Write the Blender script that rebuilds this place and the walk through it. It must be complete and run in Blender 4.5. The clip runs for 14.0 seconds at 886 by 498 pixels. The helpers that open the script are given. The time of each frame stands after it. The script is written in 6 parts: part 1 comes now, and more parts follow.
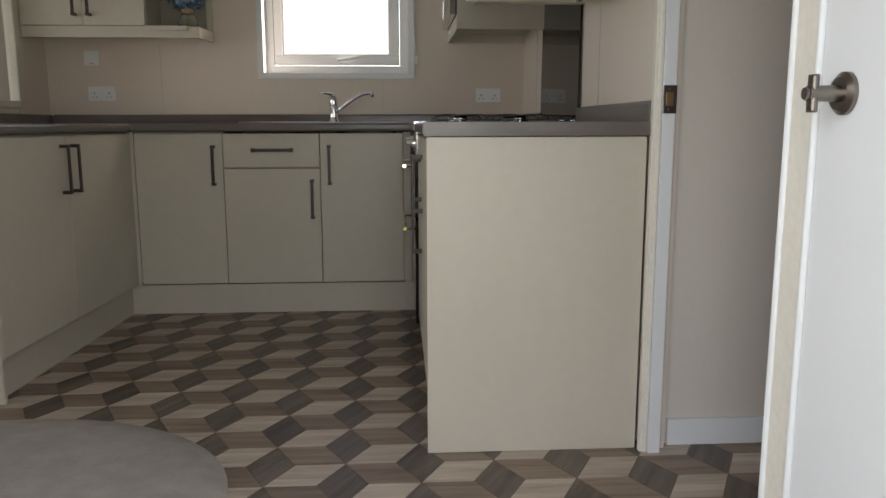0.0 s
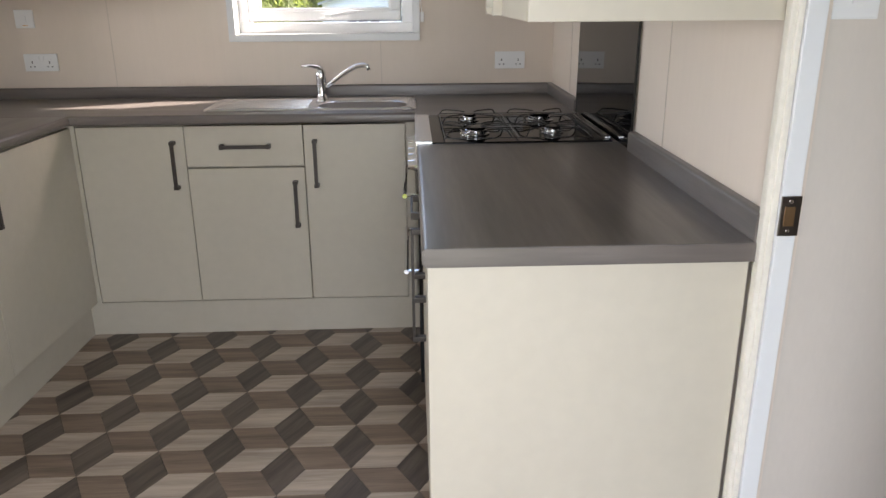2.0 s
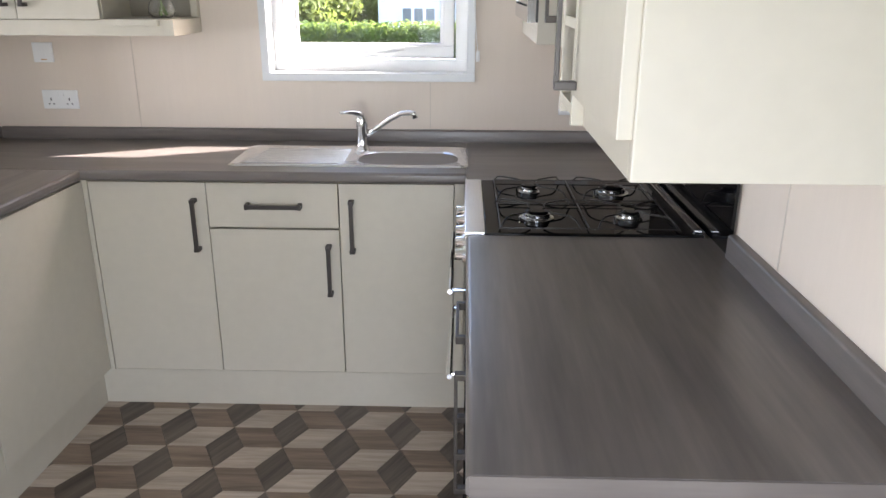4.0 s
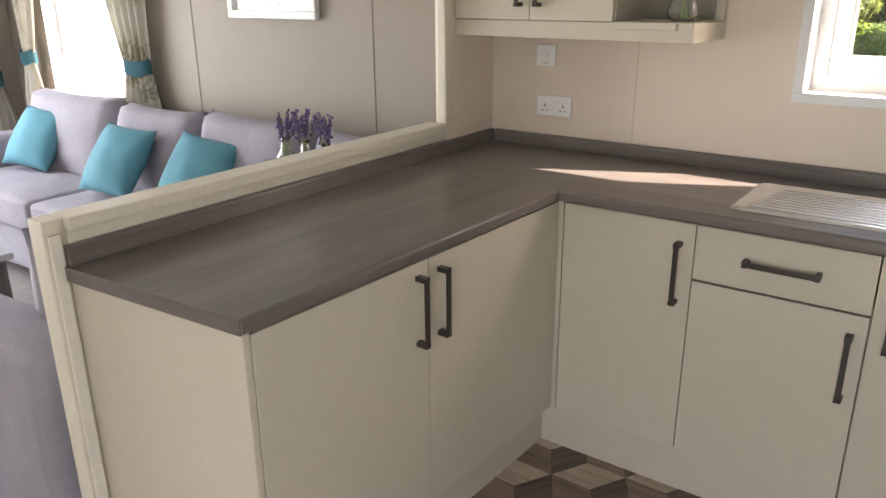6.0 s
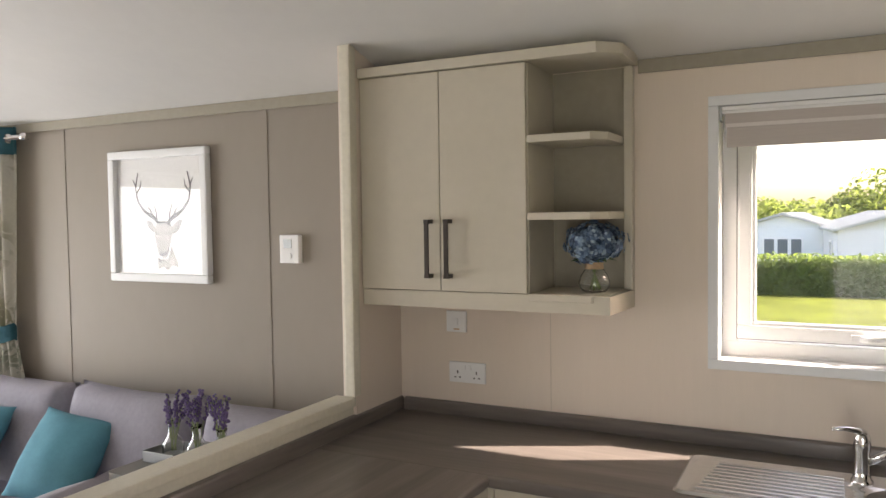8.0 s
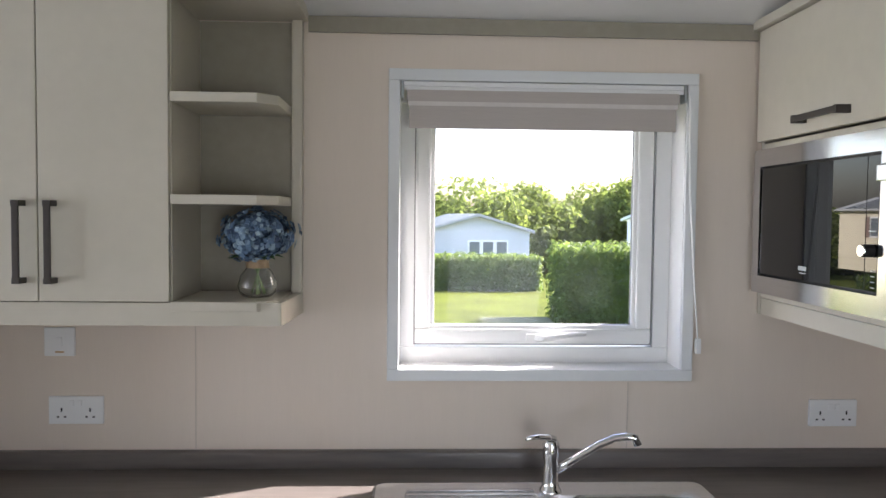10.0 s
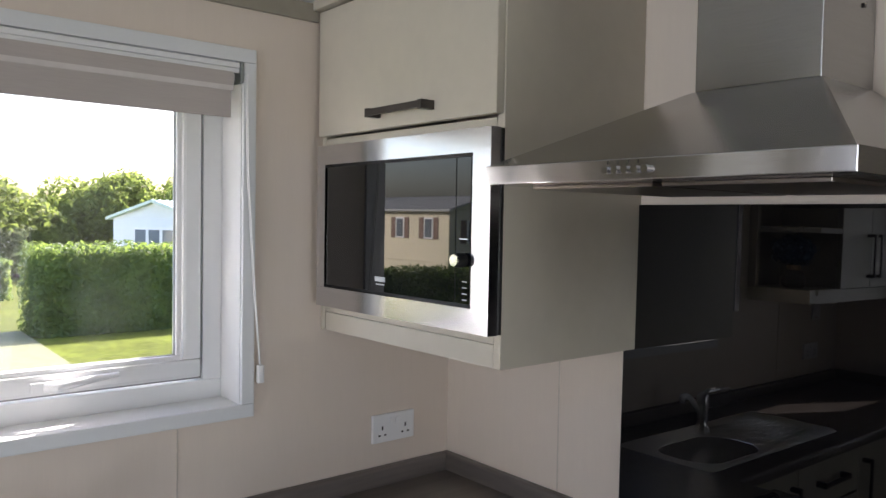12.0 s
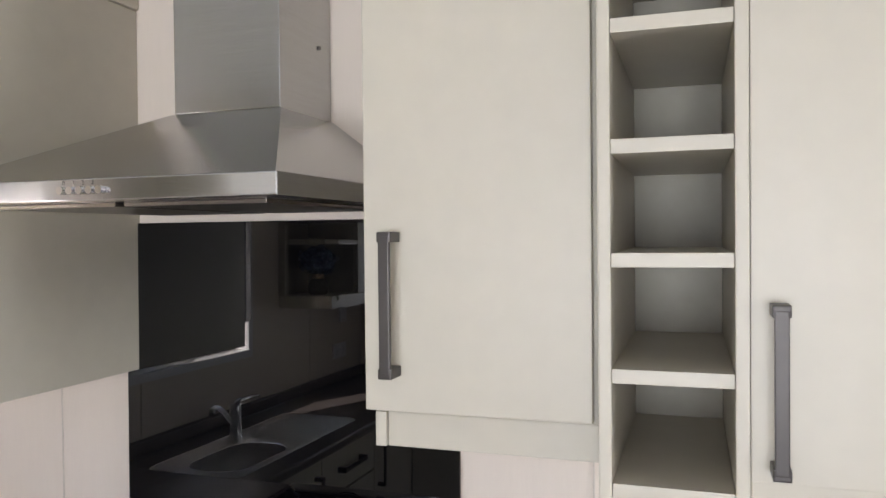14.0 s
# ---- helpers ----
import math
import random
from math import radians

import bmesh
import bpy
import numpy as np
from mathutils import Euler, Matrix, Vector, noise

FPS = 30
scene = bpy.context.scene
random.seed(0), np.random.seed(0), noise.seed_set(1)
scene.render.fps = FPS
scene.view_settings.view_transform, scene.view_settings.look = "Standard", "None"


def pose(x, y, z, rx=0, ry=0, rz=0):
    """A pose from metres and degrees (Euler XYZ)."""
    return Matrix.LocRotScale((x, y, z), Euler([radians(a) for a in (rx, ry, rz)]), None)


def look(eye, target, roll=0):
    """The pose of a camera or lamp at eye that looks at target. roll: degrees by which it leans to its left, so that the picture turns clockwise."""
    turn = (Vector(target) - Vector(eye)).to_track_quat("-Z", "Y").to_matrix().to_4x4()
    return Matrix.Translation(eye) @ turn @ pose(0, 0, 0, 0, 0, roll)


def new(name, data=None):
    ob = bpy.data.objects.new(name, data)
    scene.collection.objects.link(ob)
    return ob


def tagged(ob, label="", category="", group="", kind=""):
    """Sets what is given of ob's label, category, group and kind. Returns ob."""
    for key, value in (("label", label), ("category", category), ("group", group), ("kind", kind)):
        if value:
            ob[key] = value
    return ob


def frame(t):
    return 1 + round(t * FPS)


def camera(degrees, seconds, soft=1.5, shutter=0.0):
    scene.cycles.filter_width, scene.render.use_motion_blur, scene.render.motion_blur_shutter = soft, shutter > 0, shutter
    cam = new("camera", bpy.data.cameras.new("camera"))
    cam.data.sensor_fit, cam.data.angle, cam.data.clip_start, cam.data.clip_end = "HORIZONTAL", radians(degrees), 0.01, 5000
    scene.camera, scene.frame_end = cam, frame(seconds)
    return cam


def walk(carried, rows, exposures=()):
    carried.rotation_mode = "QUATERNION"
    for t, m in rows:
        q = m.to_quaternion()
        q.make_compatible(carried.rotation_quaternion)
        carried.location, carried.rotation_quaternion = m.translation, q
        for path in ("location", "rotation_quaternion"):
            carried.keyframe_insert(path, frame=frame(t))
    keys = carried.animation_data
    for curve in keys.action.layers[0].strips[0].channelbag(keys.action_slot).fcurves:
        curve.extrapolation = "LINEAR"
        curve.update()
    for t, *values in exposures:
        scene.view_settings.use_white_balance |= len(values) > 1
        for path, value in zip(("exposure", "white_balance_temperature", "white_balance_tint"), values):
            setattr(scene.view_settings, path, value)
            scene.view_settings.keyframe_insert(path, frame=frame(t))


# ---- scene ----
cam = camera(60.6, 14.0)
EXPO = [(0, 1.42, 7100, 15), (0.5, 2.04, 6750, 18), (1.5, 2.37, 6750, 17), (2, 2.45, 6750, 17), (5, 3.07, 6200, 17), (5.5, 2.94, 6350, 15),
        (6, 2.62, 7250, 18), (7, 2.20, 8000, 19), (9.5, 2.27, 6200, 18), (11, 1.97, 6250, 16), (12, 2.07, 6350, 18), (12.5, 2.42, 6850, 22), (13.5, 2.97, 6300, 20), (14, 3.00, 6400, 19)]
PATH = [
    (0, (0.282, 0.023, 0.889), (0.398, 1.994, 0.564), -0.1),
    (0.5, (0.281, 0.202, 0.985), (0.34, 2.163, 0.598), -0.6),
    (1, (0.269, 0.4, 1.082), (0.364, 2.328, 0.56), -1.4),
    (1.5, (0.309, 0.555, 1.175), (0.428, 2.458, 0.572), -0.6),
    (2, (0.333, 0.727, 1.312), (0.408, 2.621, 0.674), -0.4),
    (2.2, (0.325, 0.799, 1.342), (0.402, 2.69, 0.694), -0.5),
    (4.3, (0.339, 1.228, 1.48), (0.21, 3.11, 0.815), 0.6),
    (4.5, (0.304, 1.279, 1.481), (0.091, 3.151, 0.809), 0.3),
    (5, (0.187, 1.42, 1.479), (-0.242, 3.249, 0.793), -0.4),
    (5.5, (0.133, 1.536, 1.454), (-0.63, 3.246, 0.751), -0.7),
    (6, (0.073, 1.615, 1.47), (-1.041, 3.139, 0.809), -0.5),
    (6.5, (0.049, 1.639, 1.523), (-1.234, 3.104, 1.069), -0.7),
    (7, (-0.026, 1.596, 1.59), (-1.233, 3.174, 1.361), -1.3),
    (7.2, (-0.042, 1.62, 1.592), (-1.202, 3.241, 1.427), -1.6),
    (9.3, (-0.241, 1.941, 1.563), (-0.598, 3.908, 1.493), 1.4),
    (9.5, (-0.256, 2.001, 1.557), (-0.516, 3.983, 1.492), 1.0),
    (10, (-0.375, 2.123, 1.56), (-0.29, 4.12, 1.469), 0.6),
    (10.1, (-0.387, 2.144, 1.556), (-0.233, 4.136, 1.465), 0.8),
    (10.5, (-0.367, 2.275, 1.554), (-0.005, 4.238, 1.438), 1.0),
    (11, (-0.34, 2.425, 1.555), (0.337, 4.305, 1.476), 1.1),
    (11.5, (-0.334, 2.499, 1.566), (0.67, 4.227, 1.491), 0.9),
    (12, (-0.381, 2.535, 1.57), (0.899, 4.07, 1.493), 1.0),
    (12.5, (-0.384, 2.512, 1.57), (1.11, 3.839, 1.506), 1.0),
    (13, (-0.377, 2.472, 1.572), (1.283, 3.586, 1.518), 0.7),
    (13.5, (-0.364, 2.434, 1.571), (1.436, 3.305, 1.532), 0.1),
    (13.8, (-0.351, 2.414, 1.579), (1.513, 3.14, 1.539), -0.2),
    (14, (-0.347, 2.397, 1.576), (1.551, 3.025, 1.541), -0.6),
]
walk(cam, [(t, look(eye, target, roll)) for t, eye, target, roll in PATH], exposures=EXPO)

# ---- world and light ----
SUN_TO = Vector((1.146, 0.53, 1.0)).normalized()
world = bpy.data.worlds.new("world")
scene.world = world
world.use_nodes = True
wn, wl = world.node_tree.nodes, world.node_tree.links
sky = wn.new("ShaderNodeTexSky")
sky.sky_type = "NISHITA"
sky.sun_disc = False
sky.sun_elevation = math.asin(SUN_TO.z)
sky.sun_rotation = math.atan2(SUN_TO.x, SUN_TO.y)
sky.air_density, sky.dust_density, sky.ozone_density = 1.0, 3.0, 1.0
wn["Background"].inputs["Strength"].default_value = 0.15
wl.new(sky.outputs["Color"], wn["Background"].inputs["Color"])

sun = new("sun", bpy.data.lights.new("sun", "SUN"))
sun.data.energy, sun.data.angle, sun.data.color = 5.0, radians(0.55), (1.0, 0.95, 0.87)
sun.matrix_world = look((30, 20, 30), Vector((30, 20, 30)) - SUN_TO)


def sky_lamp(name, eye, target, w, h, power, color=(0.88, 0.95, 1.0)):
    """Light of the sky in an opening."""
    d = bpy.data.lights.new(name, "AREA")
    d.shape, d.size, d.size_y, d.energy, d.color = "RECTANGLE", w, h, power, color
    ob = new(name, d)
    ob.matrix_world = look(eye, target)
    return ob


sky_lamp("skylight_entrance", (0.3, 0.22, 0.85), (0.30, 1.8, -0.40), 0.75, 1.6, 6.3)
sky_lamp("skylight_patio_door", (-5.36, 2.3, 1.05), (0, 2.4, 0.9), 2.4, 1.9, 31, (0.85, 0.935, 1.0))

# ---- materials ----


def mat(name, color, rough=0.5, metal=0.0, var=0.06, scale=(8, 8, 8), bump=0.0, bump_scale=None, fine=0.04,
        spec=None, rand=0.0, coords="Object", detail=4.0):
    m = bpy.data.materials.new(name)
    m.use_nodes = True
    n, l = m.node_tree.nodes, m.node_tree.links
    b = n["Principled BSDF"]
    b.inputs["Roughness"].default_value, b.inputs["Metallic"].default_value = rough, metal
    if spec is not None:
        b.inputs["Specular IOR Level"].default_value = spec
    tc = n.new("ShaderNodeTexCoord")
    mp = n.new("ShaderNodeMapping")
    mp.inputs["Scale"].default_value = scale
    l.new(tc.outputs[coords], mp.inputs["Vector"])
    t1 = n.new("ShaderNodeTexNoise")
    t1.inputs["Scale"].default_value, t1.inputs["Detail"].default_value = 1.0, detail
    l.new(mp.outputs["Vector"], t1.inputs["Vector"])
    t2 = n.new("ShaderNodeTexNoise")
    t2.inputs["Scale"].default_value, t2.inputs["Detail"].default_value = 9.0, 3.0
    l.new(mp.outputs["Vector"], t2.inputs["Vector"])
    r1 = n.new("ShaderNodeMapRange")
    r1.inputs["From Min"].default_value, r1.inputs["From Max"].default_value = 0.3, 0.7
    r1.inputs["To Min"].default_value, r1.inputs["To Max"].default_value = 1 - var, 1 + var
    l.new(t1.outputs["Fac"], r1.inputs["Value"])
    r2 = n.new("ShaderNodeMapRange")
    r2.inputs["From Min"].default_value, r2.inputs["From Max"].default_value = 0.3, 0.7
    r2.inputs["To Min"].default_value, r2.inputs["To Max"].default_value = 1 - fine, 1 + fine
    l.new(t2.outputs["Fac"], r2.inputs["Value"])
    mul = n.new("ShaderNodeMath")
    mul.operation = "MULTIPLY"
    l.new(r1.outputs["Result"], mul.inputs[0])
    l.new(r2.outputs["Result"], mul.inputs[1])
    last = mul.outputs[0]
    if rand:
        oi = n.new("ShaderNodeObjectInfo")
        r3 = n.new("ShaderNodeMapRange")
        r3.inputs["To Min"].default_value, r3.inputs["To Max"].default_value = 1 - rand, 1 + rand
        l.new(oi.outputs["Random"], r3.inputs["Value"])
        mul2 = n.new("ShaderNodeMath")
        mul2.operation = "MULTIPLY"
        l.new(last, mul2.inputs[0])
        l.new(r3.outputs["Result"], mul2.inputs[1])
        last = mul2.outputs[0]
    vm = n.new("ShaderNodeVectorMath")
    vm.operation = "SCALE"
    vm.inputs[0].default_value = color
    l.new(last, vm.inputs["Scale"])
    l.new(vm.outputs["Vector"], b.inputs["Base Color"])
    if bump:
        bp = n.new("ShaderNodeBump")
        bp.inputs["Strength"].default_value, bp.inputs["Distance"].default_value = bump, 0.002
        if bump_scale:
            t3 = n.new("ShaderNodeTexNoise")
            t3.inputs["Scale"].default_value, t3.inputs["Detail"].default_value = bump_scale, 4
            l.new(tc.outputs[coords], t3.inputs["Vector"])
            l.new(t3.outputs["Fac"], bp.inputs["Height"])
        else:
            l.new(t2.outputs["Fac"], bp.inputs["Height"])
        l.new(bp.outputs["Normal"], b.inputs["Normal"])
    return m


def wood(name, dark, light, axis, rough=0.45, stretch=1.0, rand=0.0, coords="Object", turn=0.0):
    """Wood grain that runs along one axis: fine fibres over broad darker bands."""
    m = bpy.data.materials.new(name)
    m.use_nodes = True
    n, l = m.node_tree.nodes, m.node_tree.links
    b = n["Principled BSDF"]
    b.inputs["Roughness"].default_value = rough
    tc = n.new("ShaderNodeTexCoord")
    mp = n.new("ShaderNodeMapping")
    mp.inputs["Rotation"].default_value = (0, 0, radians(turn))
    sc = [14.0 * stretch] * 3
    sc["xyz".index(axis)] = 1.1 * stretch
    mp2 = n.new("ShaderNodeMapping")
    mp2.inputs["Scale"].default_value = sc
    l.new(tc.outputs[coords], mp.inputs["Vector"])
    src = mp.outputs["Vector"]
    if rand:
        oi = n.new("ShaderNodeObjectInfo")
        ad = n.new("ShaderNodeVectorMath")
        ad.operation = "ADD"
        sc2 = n.new("ShaderNodeMath")
        sc2.operation = "MULTIPLY"
        sc2.inputs[1].default_value = 17.0
        l.new(oi.outputs["Random"], sc2.inputs[0])
        l.new(src, ad.inputs[0])
        l.new(sc2.outputs[0], ad.inputs[1])
        src = ad.outputs["Vector"]
    l.new(src, mp2.inputs["Vector"])
    t1 = n.new("ShaderNodeTexNoise")
    t1.inputs["Scale"].default_value, t1.inputs["Detail"].default_value, t1.inputs["Distortion"].default_value = 1.0, 5.0, 0.6
    t2 = n.new("ShaderNodeTexNoise")
    t2.inputs["Scale"].default_value, t2.inputs["Detail"].default_value = 6.0, 4.0
    l.new(mp2.outputs["Vector"], t1.inputs["Vector"])
    l.new(mp2.outputs["Vector"], t2.inputs["Vector"])
    mx = n.new("ShaderNodeMath")
    mx.operation = "MULTIPLY_ADD"
    mx.inputs[1].default_value = 0.4
    l.new(t2.outputs["Fac"], mx.inputs[0])
    l.new(t1.outputs["Fac"], mx.inputs[2])
    rp = n.new("ShaderNodeValToRGB")
    rp.color_ramp.elements[0].position, rp.color_ramp.elements[1].position = 0.5, 0.92
    rp.color_ramp.elements[0].color, rp.color_ramp.elements[1].color = (*dark, 1), (*light, 1)
    l.new(mx.outputs[0], rp.inputs["Fac"])
    out = rp.outputs["Color"]
    if rand:
        r3 = n.new("ShaderNodeMapRange")
        r3.inputs["To Min"].default_value, r3.inputs["To Max"].default_value = 1 - rand, 1 + rand
        l.new(oi.outputs["Random"], r3.inputs["Value"])
        vm = n.new("ShaderNodeVectorMath")
        vm.operation = "SCALE"
        l.new(out, vm.inputs[0])
        l.new(r3.outputs["Result"], vm.inputs["Scale"])
        out = vm.outputs["Vector"]
    l.new(out, b.inputs["Base Color"])
    bp = n.new("ShaderNodeBump")
    bp.inputs["Strength"].default_value, bp.inputs["Distance"].default_value = 0.12, 0.001
    l.new(t2.outputs["Fac"], bp.inputs["Height"])
    l.new(bp.outputs["Normal"], b.inputs["Normal"])
    return m


def glass(name, tint=(1, 1, 1), gloss=1.0, rough=0.0, even=None):
    """A thin pane: clear, with the gloss of its surface."""
    m = bpy.data.materials.new(name)
    m.use_nodes = True
    n, l = m.node_tree.nodes, m.node_tree.links
    n.remove(n["Principled BSDF"])
    tr, gl, mx, fr = (n.new("ShaderNodeBsdfTransparent"), n.new("ShaderNodeBsdfGlossy"), n.new("ShaderNodeMixShader"), n.new("ShaderNodeFresnel"))
    tr.inputs["Color"].default_value = (*tint, 1)
    gl.inputs["Roughness"].default_value = rough
    fr.inputs["IOR"].default_value = 1.3 * gloss
    if even is None:
        l.new(fr.outputs[0], mx.inputs[0])
    else:
        mx.inputs[0].default_value = even
    l.new(tr.outputs[0], mx.inputs[1])
    l.new(gl.outputs[0], mx.inputs[2])
    l.new(mx.outputs[0], n["Material Output"].inputs["Surface"])
    return m


M = {}
M["cab"] = mat("cabinet_laminate", (0.535, 0.490, 0.405), 0.42, var=0.025, scale=(3, 3, 3), fine=0.02, bump=0.03)
# cabinet colour darkened to hold the shade inside niches; also the cornices' own taupe
M["cab_shade_taupe"] = mat("shaded_inside_and_taupe_trim", (0.31, 0.280, 0.225), 0.55, var=0.04, scale=(4, 4, 4))
M["trim"] = mat("cream_trim", (0.66, 0.62, 0.52), 0.4, var=0.02)
M["wall_k"] = mat("beige_wallboard", (0.71, 0.615, 0.53), 0.6, var=0.010, scale=(40, 40, 2), fine=0.012, bump=0.03)
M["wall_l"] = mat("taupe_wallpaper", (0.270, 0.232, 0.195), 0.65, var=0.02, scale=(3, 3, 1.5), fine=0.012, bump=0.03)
M["wall_h"] = mat("hall_wallboard", (0.64, 0.58, 0.52), 0.6, var=0.010, scale=(14, 14, 5), fine=0.012, bump=0.03)
M["joint"] = mat("wallboard_joint", (0.57, 0.50, 0.43), 0.6)
M["ceil"] = mat("ceiling_board", (0.70, 0.69, 0.67), 0.7, var=0.02, scale=(2, 2, 2), fine=0.01)
M["white"] = mat("white_plastic", (0.80, 0.80, 0.80), 0.35, var=0.006, fine=0.006)
M["white_wood"] = mat("white_painted_wood", (0.72, 0.73, 0.74), 0.4, var=0.006, fine=0.006, bump=0.03)
M["bead"] = mat("cream_bead", (0.72, 0.68, 0.60), 0.42, var=0.02)
M["top_x"] = wood("dark_laminate_x", (0.100, 0.086, 0.079), (0.178, 0.152, 0.137), "x", 0.30, 1.0)
M["top_y"] = wood("dark_laminate_y", (0.100, 0.086, 0.079), (0.178, 0.152, 0.137), "y", 0.30, 1.0)
M["handle"] = mat("dark_bronze_handle", (0.055, 0.047, 0.043), 0.38, metal=0.5, var=0.08)
M["steel"] = mat("brushed_steel", (0.46, 0.455, 0.45), 0.21, metal=1.0, var=0.03, scale=(3, 3, 260), fine=0.05, bump=0.015)
M["mw_glass"] = mat("microwave_glass", (0.006, 0.006, 0.007), 0.012, var=0.02, spec=0.55)
M["steel_y"] = mat("brushed_steel_long", (0.64, 0.64, 0.66), 0.16, metal=1.0, var=0.03, scale=(3, 3, 300), fine=0.06, bump=0.01)
for key in ("steel", "steel_y"):
    sn, sl = M[key].node_tree.nodes, M[key].node_tree.links
    tg = sn.new("ShaderNodeTangent")
    tg.direction_type, tg.axis = "RADIAL", "Z"
    sl.new(tg.outputs["Tangent"], sn["Principled BSDF"].inputs["Tangent"])
    sn["Principled BSDF"].inputs["Anisotropic"].default_value = 0.75
    sn["Principled BSDF"].inputs["Anisotropic Rotation"].default_value = 0.25
M["sink"] = mat("sink_steel", (0.76, 0.76, 0.76), 0.26, metal=1.0, var=0.04, scale=(3, 80, 80), bump=0.02)
M["chrome"] = mat("chrome", (0.80, 0.80, 0.80), 0.07, metal=1.0, var=0.01)
M["black_glass"] = mat("black_glass", (0.0015, 0.0015, 0.002), 0.015, var=0.02, spec=0.5)
M["enamel"] = mat("black_enamel", (0.0015, 0.0015, 0.002), 0.05, var=0.05, spec=0.05)
M["iron"] = mat("pan_support_iron", (0.06, 0.058, 0.056), 0.28, metal=1.0)
M["black"] = mat("black_plastic", (0.012, 0.012, 0.012), 0.4)
M["glass"] = glass("window_glass")
# translucent film put in the panes to imitate glare haze; it scatters some daylight
wg_n, wg_l = M["glass"].node_tree.nodes, M["glass"].node_tree.links
wg_t, wg_m = wg_n.new("ShaderNodeBsdfTranslucent"), wg_n.new("ShaderNodeMixShader")
wg_s = wg_n.new("ShaderNodeTexNoise")
wg_s.inputs["Scale"].default_value = 5.0
wg_r = wg_n.new("ShaderNodeMapRange")
wg_r.inputs["From Min"].default_value, wg_r.inputs["From Max"].default_value = 0.35, 0.7
wg_r.inputs["To Min"].default_value, wg_r.inputs["To Max"].default_value = 0.002, 0.014
wg_l.new(wg_s.outputs["Fac"], wg_r.inputs["Value"])
wg_l.new(wg_r.outputs["Result"], wg_m.inputs[0])
wg_l.new(wg_n["Material Output"].inputs["Surface"].links[0].from_socket, wg_m.inputs[1])
wg_l.new(wg_t.outputs[0], wg_m.inputs[2])
wg_l.new(wg_m.outputs[0], wg_n["Material Output"].inputs["Surface"])
M["clear"] = mat("vase_glass", (0.97, 0.985, 0.98), 0.0, var=0.0, fine=0.0)
M["clear"].node_tree.nodes["Principled BSDF"].inputs["Transmission Weight"].default_value = 1.0
M["fabric"] = mat("grey_upholstery", (0.285, 0.270, 0.312), 0.9, var=0.08, scale=(6, 6, 6), fine=0.06, bump=0.4, bump_scale=420)
M["teal"] = mat("teal_velvet", (0.075, 0.25, 0.32), 0.85, var=0.12, scale=(9, 9, 9), bump=0.3, bump_scale=300)
M["teal_band"] = mat("teal_curtain_band", (0.045, 0.175, 0.225), 0.7, var=0.1)
M["table_top"] = mat("pale_table_top", (0.50, 0.52, 0.56), 0.2, var=0.03)
M["table"] = mat("grey_painted_wood", (0.16, 0.15, 0.14), 0.5, var=0.05)
M["blind"] = mat("roller_blind_cloth", (0.48, 0.43, 0.40), 0.8, var=0.03, scale=(3, 3, 120), bump=0.1)
M["blind_l"] = mat("roller_blind_sheer", (0.66, 0.62, 0.59), 0.8, var=0.03)
M["rubber"] = mat("grey_seal", (0.25, 0.25, 0.25), 0.7)
M["paper"] = mat("print_paper", (0.80, 0.80, 0.80), 0.5, var=0.015)
M["ink"] = mat("print_ink", (0.10, 0.10, 0.115), 0.6, var=0.35, scale=(40, 40, 40))
M["petal"] = mat("blue_petals", (0.10, 0.17, 0.30), 0.7, var=0.35, scale=(60, 60, 60), rand=0.0)
pm = M["petal"]
gn, gl = pm.node_tree.nodes, pm.node_tree.links
geo, ramp = gn.new("ShaderNodeNewGeometry"), gn.new("ShaderNodeValToRGB")
ramp.color_ramp.elements[0].color, ramp.color_ramp.elements[1].color = (0.035, 0.06, 0.12, 1), (0.34, 0.45, 0.54, 1)
el = ramp.color_ramp.elements.new(0.55)
el.color = (0.12, 0.20, 0.32, 1)
gl.new(geo.outputs["Random Per Island"], ramp.inputs["Fac"])
gl.new(ramp.outputs["Color"], gn["Principled BSDF"].inputs["Base Color"])
M["leaf_g"] = mat("flower_leaf", (0.06, 0.12, 0.05), 0.6, var=0.2)
M["stem"] = mat("flower_stem", (0.20, 0.26, 0.10), 0.6, var=0.2)
M["lavender"] = mat("lavender_flower", (0.11, 0.075, 0.19), 0.8, var=0.3, scale=(90, 90, 90))
M["twine"] = mat("twine", (0.42, 0.29, 0.18), 0.85, var=0.15, scale=(200, 200, 200))
M["zinc"] = mat("zinc_tray", (0.36, 0.38, 0.40), 0.4, metal=0.8, var=0.1)
M["gold"] = mat("brass_latch", (0.55, 0.36, 0.20), 0.35, metal=1.0)
M["pewter"] = mat("pewter", (0.23, 0.20, 0.18), 0.3, metal=1.0, var=0.05)
M["mat"] = mat("pale_fleece", (0.34, 0.31, 0.28), 0.95, var=0.10, scale=(14, 14, 14), bump=0.6, bump_scale=160)
M["carpet"] = mat("grey_carpet", (0.20, 0.18, 0.17), 0.95, var=0.1, scale=(20, 20, 20), bump=0.5, bump_scale=300)
M["grass"] = mat("lawn", (0.074, 0.090, 0.012), 0.95, spec=0.1, var=0.28, scale=(0.9, 0.9, 0.9), fine=0.35, bump=0.5, bump_scale=30)
M["hedge"] = mat("hedge_leaves", (0.062, 0.105, 0.025), 0.6, var=0.35, scale=(2.5, 2.5, 2.5), fine=0.3)
M["tree"] = mat("tree_leaves", (0.12, 0.150, 0.032), 0.7, var=0.35, scale=(0.5, 0.5, 0.5), fine=0.3)
M["bark"] = mat("bark", (0.10, 0.075, 0.05), 0.9, var=0.2)
